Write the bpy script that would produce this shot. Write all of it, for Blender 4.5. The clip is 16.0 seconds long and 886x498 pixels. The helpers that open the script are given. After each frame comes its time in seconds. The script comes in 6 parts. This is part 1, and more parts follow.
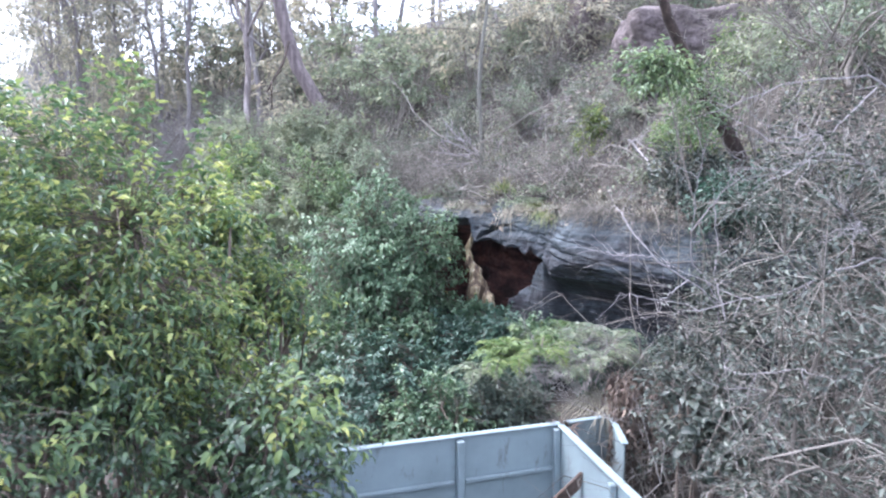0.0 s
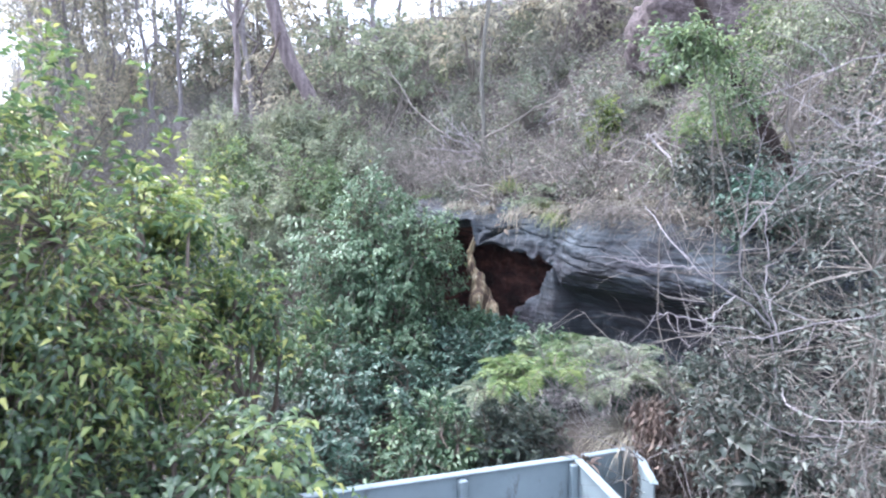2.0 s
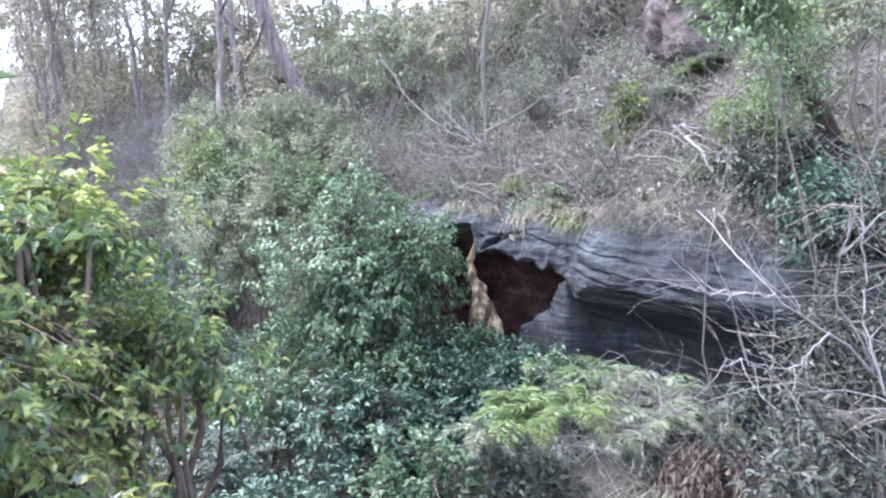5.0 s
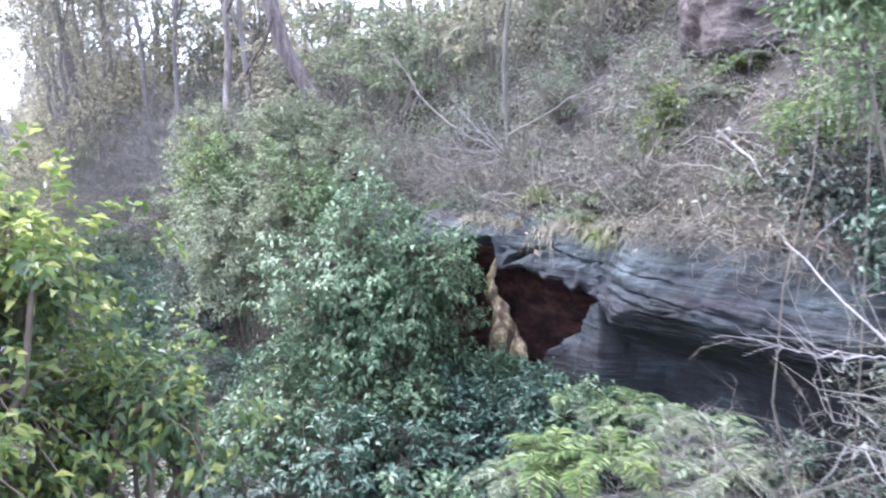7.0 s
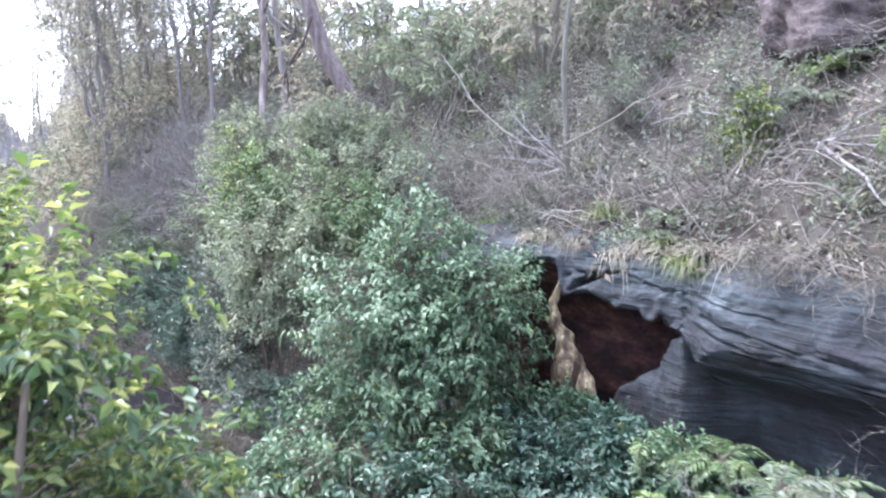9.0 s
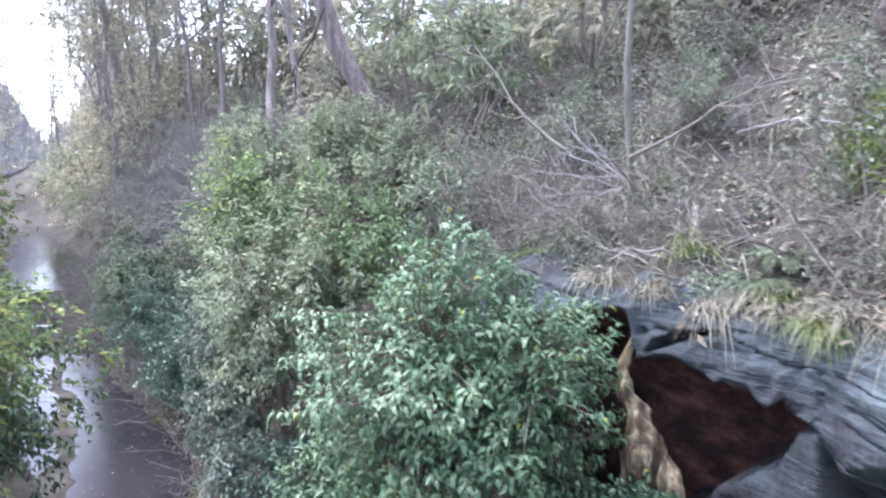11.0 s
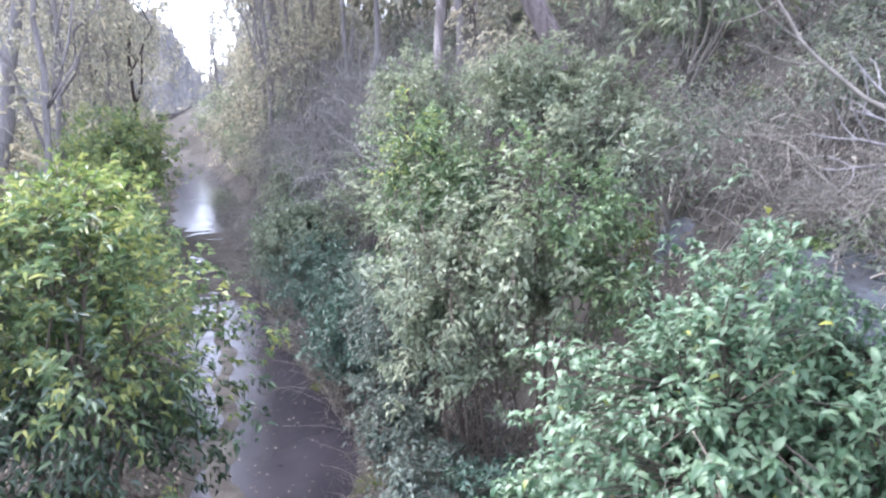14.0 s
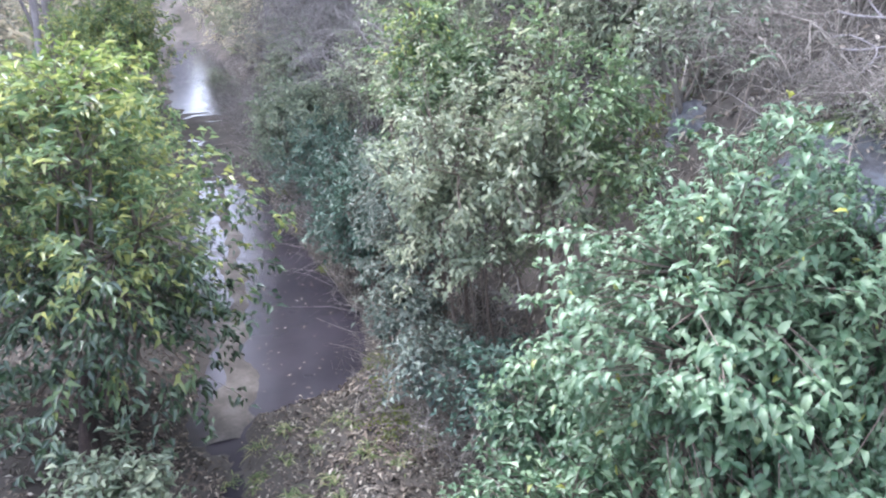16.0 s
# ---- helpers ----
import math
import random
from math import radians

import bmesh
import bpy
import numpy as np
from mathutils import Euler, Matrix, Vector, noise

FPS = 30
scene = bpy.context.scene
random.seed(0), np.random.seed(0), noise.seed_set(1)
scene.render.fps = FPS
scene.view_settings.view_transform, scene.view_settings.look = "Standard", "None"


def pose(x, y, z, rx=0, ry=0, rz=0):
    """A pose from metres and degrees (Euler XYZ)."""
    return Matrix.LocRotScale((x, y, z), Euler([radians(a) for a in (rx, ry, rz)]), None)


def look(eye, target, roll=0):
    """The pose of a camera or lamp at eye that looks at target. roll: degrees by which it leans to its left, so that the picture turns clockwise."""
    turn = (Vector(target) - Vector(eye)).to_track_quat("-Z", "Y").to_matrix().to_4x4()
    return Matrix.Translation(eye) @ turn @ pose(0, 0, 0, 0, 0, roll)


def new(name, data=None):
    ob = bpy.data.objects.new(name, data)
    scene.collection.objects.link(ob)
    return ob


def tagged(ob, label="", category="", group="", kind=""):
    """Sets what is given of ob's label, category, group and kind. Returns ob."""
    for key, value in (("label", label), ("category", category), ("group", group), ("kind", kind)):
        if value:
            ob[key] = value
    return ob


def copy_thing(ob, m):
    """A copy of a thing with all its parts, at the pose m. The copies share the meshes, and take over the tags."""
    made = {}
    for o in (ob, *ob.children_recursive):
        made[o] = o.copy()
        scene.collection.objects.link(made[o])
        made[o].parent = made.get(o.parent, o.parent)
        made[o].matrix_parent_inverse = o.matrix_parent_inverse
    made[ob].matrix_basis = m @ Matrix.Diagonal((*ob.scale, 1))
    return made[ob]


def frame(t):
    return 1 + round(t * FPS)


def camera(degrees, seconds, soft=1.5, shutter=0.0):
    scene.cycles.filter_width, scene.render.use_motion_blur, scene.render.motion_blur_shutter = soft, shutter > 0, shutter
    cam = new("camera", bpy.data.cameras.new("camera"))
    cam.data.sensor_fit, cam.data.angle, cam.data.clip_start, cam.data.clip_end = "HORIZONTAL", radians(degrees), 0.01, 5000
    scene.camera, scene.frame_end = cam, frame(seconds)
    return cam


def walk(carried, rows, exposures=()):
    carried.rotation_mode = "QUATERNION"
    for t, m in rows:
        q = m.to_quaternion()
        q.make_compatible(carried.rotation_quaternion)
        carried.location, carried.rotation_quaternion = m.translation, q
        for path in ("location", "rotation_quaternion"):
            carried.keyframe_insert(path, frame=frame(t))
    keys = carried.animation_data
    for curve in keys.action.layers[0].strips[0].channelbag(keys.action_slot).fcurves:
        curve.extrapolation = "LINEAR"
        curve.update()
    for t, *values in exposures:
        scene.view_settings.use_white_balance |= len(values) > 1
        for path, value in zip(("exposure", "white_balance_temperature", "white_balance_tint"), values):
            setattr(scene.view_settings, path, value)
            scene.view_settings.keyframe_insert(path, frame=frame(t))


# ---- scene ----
cam = camera(63.9, 16.0, soft=2.2, shutter=0.7)
PATH = [
    (0, (0.000, 0.000, 3.052), (-0.000, 1.987, 2.828), 0.0),
    (0.5, (-0.000, 0.161, 3.052), (0.000, 2.148, 2.828), 0.0),
    (1, (0.003, 0.336, 3.048), (0.004, 2.323, 2.824), 0.0),
    (1.5, (0.003, 0.514, 3.035), (0.002, 2.501, 2.811), 0.0),
    (2, (0.004, 0.697, 3.019), (0.004, 2.685, 2.796), 0.0),
    (2.5, (0.010, 0.870, 3.009), (0.009, 2.857, 2.788), 0.0),
    (3, (0.022, 1.033, 2.997), (0.022, 3.021, 2.777), 0.0),
    (3.5, (0.037, 1.197, 2.982), (0.036, 3.185, 2.762), 0.0),
    (6, (0.056, 1.898, 3.016), (0.050, 3.885, 2.791), 0.0),
    (6.5, (0.044, 2.045, 3.039), (0.036, 4.033, 2.815), 0.0),
    (7, (0.009, 2.186, 3.062), (-0.033, 4.172, 2.838), 0.0),
    (7.5, (-0.036, 2.309, 3.087), (-0.137, 4.293, 2.862), 0.0),
    (8, (-0.089, 2.426, 3.116), (-0.217, 4.409, 2.890), 0.0),
    (8.5, (-0.152, 2.552, 3.147), (-0.280, 4.535, 2.919), 0.0),
    (9, (-0.215, 2.750, 3.184), (-0.343, 4.733, 2.955), 0.0),
    (11.5, (-0.474, 4.274, 3.364), (-0.710, 6.247, 3.132), 0.0),
    (12, (-0.568, 4.493, 3.393), (-0.893, 6.453, 3.164), 0.0),
    (12.5, (-0.695, 4.684, 3.424), (-1.111, 6.627, 3.196), 0.0),
    (13, (-0.841, 4.839, 3.452), (-1.340, 6.760, 3.208), 0.0),
    (13.5, (-1.000, 4.960, 3.468), (-1.546, 6.857, 3.147), 0.0),
    (14, (-1.133, 5.038, 3.472), (-1.681, 6.920, 3.074), 0.0),
    (14.5, (-1.185, 5.054, 3.470), (-1.729, 6.918, 2.989), 0.0),
    (15, (-1.195, 5.051, 3.473), (-1.733, 6.890, 2.897), 0.0),
    (15.5, (-1.189, 5.046, 3.480), (-1.717, 6.853, 2.806), 0.0),
    (16, (-1.179, 5.040, 3.481), (-1.703, 6.834, 2.767), 0.0),
]
walk(cam, [(t, look(eye, target, roll)) for t, eye, target, roll in PATH], [(0.0, 2.4, 5370, 16), (3.5, 2.5, 5370, 16), (8.5, 2.5, 5370, 16), (12.0, 2.36, 5370, 16), (16.0, 2.46, 5370, 16)])

# white winter sky over the gully, with a faint wide sun over the low bank
SUN_ELEV, SUN_AZ = 56.0, -66.0         # degrees; azimuth from +y, to the left is negative
world = bpy.data.worlds.new("world")
scene.world = world
world.use_nodes = True
wn, wl = world.node_tree.nodes, world.node_tree.links
wn.clear()
sky = wn.new("ShaderNodeTexSky")
sky.sky_type = "NISHITA"
sky.sun_disc = False
sky.sun_elevation = radians(SUN_ELEV)
sky.sun_rotation = radians(SUN_AZ)
sky.air_density, sky.dust_density, sky.ozone_density = 0.65, 4.0, 1.0
bg = wn.new("ShaderNodeBackground")
bg.inputs["Strength"].default_value = 0.15
wout = wn.new("ShaderNodeOutputWorld")
veil = wn.new("ShaderNodeMix")           # an even veil of high cloud
veil.data_type = "RGBA"
veil.inputs[0].default_value = 0.55
veil.inputs[7].default_value = (6.4, 6.2, 6.0, 1)
wl.new(sky.outputs[0], veil.inputs[6])
wl.new(veil.outputs[2], bg.inputs["Color"])
wl.new(bg.outputs[0], wout.inputs["Surface"])

sun = new("sun", bpy.data.lights.new("sun", "SUN"))
sun.data.energy, sun.data.angle, sun.data.color = 1.4, radians(35), (1.0, 0.92, 0.8)
_d = Vector((math.sin(radians(SUN_AZ)) * math.cos(radians(SUN_ELEV)), math.cos(radians(SUN_AZ)) * math.cos(radians(SUN_ELEV)), math.sin(radians(SUN_ELEV))))
sun.matrix_world = look(_d * 60, (0, 0, 0))


# ---- materials ----
def nodes_of(name):
    m = bpy.data.materials.new(name)
    m.use_nodes = True
    nt = m.node_tree
    return m, nt.nodes, nt.links, nt.nodes["Principled BSDF"]


def ramp(nd, stops):
    r = nd.new("ShaderNodeValToRGB")
    e = r.color_ramp.elements
    while len(e) < len(stops):
        e.new(0.5)
    for k, (p, c) in zip(e, stops):
        k.position, k.color = p, (*c, 1)
    return r


def noise_tex(nd, ln, scale, detail=4.0, rough=0.55, coord="Object", stretch=(1, 1, 1)):
    tc = nd.new("ShaderNodeTexCoord")
    mp = nd.new("ShaderNodeMapping")
    mp.inputs["Scale"].default_value = stretch
    n = nd.new("ShaderNodeTexNoise")
    n.inputs["Scale"].default_value, n.inputs["Detail"].default_value, n.inputs["Roughness"].default_value = scale, detail, rough
    ln.new(tc.outputs[coord], mp.inputs[0])
    ln.new(mp.outputs[0], n.inputs["Vector"])
    return n


def bump(nd, ln, bsdf, height, strength, dist=0.02):
    b = nd.new("ShaderNodeBump")
    b.inputs["Strength"].default_value, b.inputs["Distance"].default_value = strength, dist
    ln.new(height, b.inputs["Height"])
    ln.new(b.outputs[0], bsdf.inputs["Normal"])


def mix_rgb(nd, ln, fac, a, b, mode="MIX"):
    m = nd.new("ShaderNodeMix")
    m.data_type, m.blend_type = "RGBA", mode
    for sock, v in ((m.inputs[0], fac), (m.inputs[6], a), (m.inputs[7], b)):
        if hasattr(v, "is_linked"):
            ln.new(v, sock)
        else:
            sock.default_value = v if isinstance(v, float) else (*v, 1)
    return m.outputs[2]


def leaf_mat(name, stops, rough=0.42, through_light=0.3, per_object=False, gloss=0.5):
    """Leaves: colour by leaf, slow drift over the plant, some light let through."""
    m, nd, ln, b = nodes_of(name)
    if per_object:
        src = nd.new("ShaderNodeObjectInfo").outputs["Random"]
    else:
        src = nd.new("ShaderNodeNewGeometry").outputs["Random Per Island"]
    r = ramp(nd, stops)
    ln.new(src, r.inputs[0])
    n = noise_tex(nd, ln, 1.7, 3.0)
    hue = ramp(nd, [(0.3, (0.72, 0.78, 0.72)), (0.7, (1.25, 1.18, 1.05))])
    ln.new(n.outputs["Fac"], hue.inputs[0])
    col = mix_rgb(nd, ln, 1.0, r.outputs[0], hue.outputs[0], "MULTIPLY")
    ln.new(col, b.inputs["Base Color"])
    b.inputs["Roughness"].default_value = rough
    b.inputs["Specular IOR Level"].default_value = gloss
    tr = nd.new("ShaderNodeBsdfTranslucent")
    ln.new(col, tr.inputs["Color"])
    mx = nd.new("ShaderNodeMixShader")
    mx.inputs[0].default_value = through_light
    ln.new(b.outputs[0], mx.inputs[1])
    ln.new(tr.outputs[0], mx.inputs[2])
    ln.new(mx.outputs[0], nd["Material Output"].inputs["Surface"])
    return m


def plain_mat(name, stops, scale, rough=0.85, bump_s=0.4, bump_d=0.01, stretch=(1, 1, 1), detail=6.0, fine=0.0, metal=0.0):
    m, nd, ln, b = nodes_of(name)
    n = noise_tex(nd, ln, scale, detail, 0.62, "Object", stretch)
    r = ramp(nd, stops)
    ln.new(n.outputs["Fac"], r.inputs[0])
    col = r.outputs[0]
    if fine:
        n2 = noise_tex(nd, ln, fine, 5.0, 0.7)
        g = ramp(nd, [(0.3, (0.7, 0.7, 0.7)), (0.7, (1.25, 1.25, 1.25))])
        ln.new(n2.outputs["Fac"], g.inputs[0])
        col = mix_rgb(nd, ln, 1.0, col, g.outputs[0], "MULTIPLY")
    ln.new(col, b.inputs["Base Color"])
    b.inputs["Roughness"].default_value = rough
    b.inputs["Metallic"].default_value = metal
    if bump_s:
        bump(nd, ln, b, n.outputs["Fac"], bump_s, bump_d)
    return m


def island_mat(name, stops, rough=0.85):
    m, nd, ln, b = nodes_of(name)
    r = ramp(nd, stops)
    ln.new(nd.new("ShaderNodeNewGeometry").outputs["Random Per Island"], r.inputs[0])
    n = noise_tex(nd, ln, 14.0, 4.0)
    g = ramp(nd, [(0.3, (0.75, 0.75, 0.75)), (0.7, (1.2, 1.2, 1.2))])
    ln.new(n.outputs["Fac"], g.inputs[0])
    ln.new(mix_rgb(nd, ln, 1.0, r.outputs[0], g.outputs[0], "MULTIPLY"), b.inputs["Base Color"])
    b.inputs["Roughness"].default_value = rough
    return m


LEAF_BROAD = leaf_mat("broad leaf", [(0.0, (0.058, 0.117, 0.067)), (0.6, (0.126, 0.2, 0.119)), (0.985, (0.22, 0.3, 0.2)), (1.0, (0.353, 0.36, 0.0663))], 0.38, 0.32, gloss=0.5)
LEAF_BROAD_ONE = leaf_mat("broad leaf single", [(0.0, (0.058, 0.117, 0.067)), (0.6, (0.126, 0.2, 0.119)), (1.0, (0.22, 0.3, 0.2))], 0.38, 0.32, True, 0.5)
LEAF_DARK = leaf_mat("dark shrub leaf", [(0.0, (0.046, 0.096, 0.075)), (0.7, (0.0805, 0.144, 0.112)), (1.0, (0.138, 0.204, 0.156))], 0.38, 0.22, gloss=0.5)
LEAF_MID = leaf_mat("grey green leaf", [(0.0, (0.12, 0.16, 0.115)), (0.6, (0.21, 0.255, 0.19)), (1.0, (0.34, 0.38, 0.275))], 0.42, 0.35)
LEAF_SAGE = leaf_mat("pale sage leaf", [(0.0, (0.155, 0.19, 0.135)), (0.6, (0.265, 0.305, 0.225)), (1.0, (0.4, 0.43, 0.31))], 0.42, 0.4)
LEAF_GREY = leaf_mat("dusty grey leaf", [(0.0, (0.114, 0.131, 0.111)), (0.6, (0.185, 0.203, 0.17)), (1.0, (0.29, 0.302, 0.255))], 0.5, 0.35)
LEAF_THICK = leaf_mat("dull thicket leaf", [(0.0, (0.026, 0.036, 0.032)), (0.6, (0.055, 0.072, 0.064)), (1.0, (0.135, 0.155, 0.138))], 0.45, 0.2)
PLANK = plain_mat("old brown timber", [(0.3, (0.05, 0.035, 0.028)), (0.6, (0.11, 0.075, 0.06)), (0.8, (0.17, 0.125, 0.1))], 4.0, 0.8, 0.5, 0.01, (6, 0.6, 6), fine=30.0)
# yellow-greens below hold sunlight on and through the leaves in their colour
LEAF_SUN = leaf_mat("yellow green leaf", [(0.0, (0.0616, 0.115, 0.062)), (0.5, (0.123, 0.192, 0.09)), (0.82, (0.24, 0.31, 0.11)), (1.0, (0.46, 0.475, 0.17))], 0.36, 0.42)
LEAF_LIME = leaf_mat("young and sunlit lime leaf", [(0.0, (0.1, 0.165, 0.055)), (0.5, (0.2, 0.27, 0.085)), (1.0, (0.4, 0.43, 0.15))], 0.36, 0.5)
LEAF_GLOSSY = leaf_mat("mature glossy leaf", [(0.0, (0.03, 0.062, 0.037)), (0.6, (0.064, 0.112, 0.062)), (1.0, (0.13, 0.19, 0.1))], 0.3, 0.25, gloss=0.8)
LEAF_GLOSSY_ONE = leaf_mat("mature glossy leaf single", [(0.0, (0.03, 0.062, 0.037)), (0.6, (0.064, 0.112, 0.062)), (1.0, (0.13, 0.19, 0.1))], 0.3, 0.25, True, 0.8)
LEAF_GREEN = leaf_mat("mid green leaf", [(0.0, (0.09, 0.145, 0.08)), (0.6, (0.165, 0.24, 0.125)), (1.0, (0.29, 0.37, 0.19))], 0.38, 0.35, gloss=0.6)
LEAF_BLUE = leaf_mat("blue-grey leaf", [(0.0, (0.085, 0.115, 0.105)), (0.6, (0.15, 0.185, 0.165)), (1.0, (0.25, 0.29, 0.25))], 0.42, 0.3, gloss=0.45)
LEAF_OLIVE = leaf_mat("olive leaf", [(0.0, (0.112, 0.181, 0.0938)), (0.6, (0.2, 0.275, 0.138)), (1.0, (0.425, 0.438, 0.15))], 0.34, 0.5)
LEAF_FERN = leaf_mat("fern frond", [(0.0, (0.09, 0.15, 0.06)), (0.6, (0.16, 0.23, 0.09)), (1.0, (0.28, 0.34, 0.14))], 0.5, 0.35)
LEAF_DEAD = leaf_mat("dead leaf", [(0.0, (0.07, 0.05, 0.046)), (0.6, (0.13, 0.1, 0.09)), (1.0, (0.24, 0.19, 0.17))], 0.7, 0.15)
# gum foliage, base colour lifted and greyed to hold the haze of distance
LEAF_GUM_HAZE = leaf_mat("hazy gum leaf", [(0.0, (0.25, 0.245, 0.21)), (0.6, (0.4, 0.385, 0.33)), (1.0, (0.56, 0.51, 0.4))], 0.55, 0.5)
LITTER = leaf_mat("leaf litter", [(0.0, (0.04, 0.032, 0.027)), (0.5, (0.115, 0.094, 0.08)), (0.85, (0.22, 0.188, 0.16)), (1.0, (0.44, 0.41, 0.37))], 0.75, 0.05)
GRASS = leaf_mat("grass blade", [(0.0, (0.08, 0.12, 0.04)), (0.6, (0.16, 0.2, 0.08)), (1.0, (0.32, 0.3, 0.17))], 0.55, 0.3)
MOSS = leaf_mat("moss", [(0.0, (0.09, 0.13, 0.02)), (1.0, (0.22, 0.26, 0.04))], 0.8, 0.2)
DRY_GRASS = leaf_mat("dry grass blade", [(0.0, (0.13, 0.12, 0.1)), (0.6, (0.25, 0.232, 0.2)), (1.0, (0.4, 0.38, 0.32))], 0.7, 0.2)
TWIG = island_mat("grey twig", [(0.0, (0.08, 0.07, 0.06)), (0.6, (0.19, 0.17, 0.148)), (1.0, (0.38, 0.35, 0.31))])
# pale twigs; on distant brush this paleness also stands for haze
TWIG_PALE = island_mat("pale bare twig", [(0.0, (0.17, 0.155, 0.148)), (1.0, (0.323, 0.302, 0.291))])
TWIG_WHITE = island_mat("bleached dead wood", [(0.0, (0.2, 0.185, 0.19)), (1.0, (0.32, 0.3, 0.305))])
STEM = island_mat("brown stem", [(0.0, (0.07, 0.055, 0.045)), (1.0, (0.2, 0.16, 0.13))])
BARK_GUM = plain_mat("smooth gum bark", [(0.32, (0.075, 0.06, 0.056)), (0.5, (0.19, 0.16, 0.155)), (0.7, (0.34, 0.3, 0.29))], 5.0, 0.8, 0.5, 0.03, (3, 3, 0.5), fine=30.0)
# bark of the far trunks, paled so that haze is in its colour
BARK_PALE = plain_mat("haze-paled lilac-grey bark", [(0.3, (0.158, 0.144, 0.14)), (0.55, (0.245, 0.223, 0.224)), (0.75, (0.331, 0.31, 0.301))], 5.0, 0.8, 0.4, 0.02, (3, 3, 0.5), fine=30.0)
BARK_RED = plain_mat("reddish-brown gum bark", [(0.3, (0.0723, 0.0563, 0.056)), (0.5, (0.153, 0.124, 0.124)), (0.7, (0.23, 0.194, 0.19))], 5.0, 0.85, 0.7, 0.03, (3, 3, 0.5), fine=30.0)
BARK_OLIVE = plain_mat("grey-olive sapling bark", [(0.3, (0.0675, 0.0638, 0.0528)), (0.5, (0.128, 0.124, 0.104)), (0.7, (0.188, 0.18, 0.16))], 6.0, 0.85, 0.6, 0.02, (3, 3, 0.5), fine=30.0)
BARK_DARK = plain_mat("dark charred bark", [(0.3, (0.018, 0.013, 0.012)), (0.7, (0.08, 0.055, 0.045))], 6.0, 0.9, 0.8, 0.03, (3, 3, 0.6), fine=40.0)
SOIL = plain_mat("hillside soil and litter", [(0.25, (0.02, 0.017, 0.014)), (0.5, (0.05, 0.043, 0.036)), (0.72, (0.095, 0.083, 0.07)), (0.85, (0.065, 0.072, 0.044))], 1.3, 0.95, 0.9, 0.06, fine=26.0)
BOULDER = plain_mat("pinkish sandstone", [(0.34, (0.035, 0.026, 0.026)), (0.45, (0.1, 0.08, 0.078)), (0.54, (0.16, 0.13, 0.128)), (0.6, (0.06, 0.046, 0.046)), (0.75, (0.2, 0.165, 0.165))], 3.4, 0.9, 1.0, 0.06, (1, 1, 2.0), 12.0, fine=34.0)
GREY_ROCK = plain_mat("lichened lilac-grey rock", [(0.3, (0.03, 0.0312, 0.0372)), (0.5, (0.078, 0.0798, 0.09)), (0.7, (0.144, 0.147, 0.156))], 5.0, 0.9, 0.9, 0.05, (1, 1, 1.6), 8.0, fine=30.0)
# haze over the far woods is put into this pale colour
FAR_WOODS = plain_mat("far woods with painted mist", [(0.3, (0.16, 0.155, 0.16)), (0.5, (0.26, 0.25, 0.25)), (0.7, (0.4, 0.37, 0.35))], 0.35, 1.0, 0.0, 0.0, (2.5, 2.5, 0.5), 8.0, fine=1.6)
SILT = plain_mat("pale wet silt", [(0.3, (0.04, 0.035, 0.031)), (0.5, (0.08, 0.071, 0.062)), (0.7, (0.15, 0.137, 0.124))], 3.0, 0.8, 0.3, 0.01, fine=25.0)
SILT.node_tree.nodes["Principled BSDF"].inputs["Specular IOR Level"].default_value = 0.2
CREEK_STONE = plain_mat("mossy creek stone", [(0.3, (0.09, 0.09, 0.08)), (0.6, (0.2, 0.2, 0.17)), (0.8, (0.16, 0.2, 0.08))], 9.0, 0.8, 0.7, 0.02, fine=40.0)
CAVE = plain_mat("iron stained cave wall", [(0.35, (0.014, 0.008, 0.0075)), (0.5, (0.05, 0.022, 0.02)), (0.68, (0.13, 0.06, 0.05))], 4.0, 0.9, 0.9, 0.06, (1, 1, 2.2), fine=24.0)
OCHRE = plain_mat("ochre flowstone", [(0.36, (0.04, 0.026, 0.021)), (0.47, (0.13, 0.092, 0.06)), (0.58, (0.27, 0.215, 0.13)), (0.7, (0.5, 0.46, 0.36))], 7.0, 0.85, 0.9, 0.03, (2.2, 2.2, 0.5), fine=30.0)


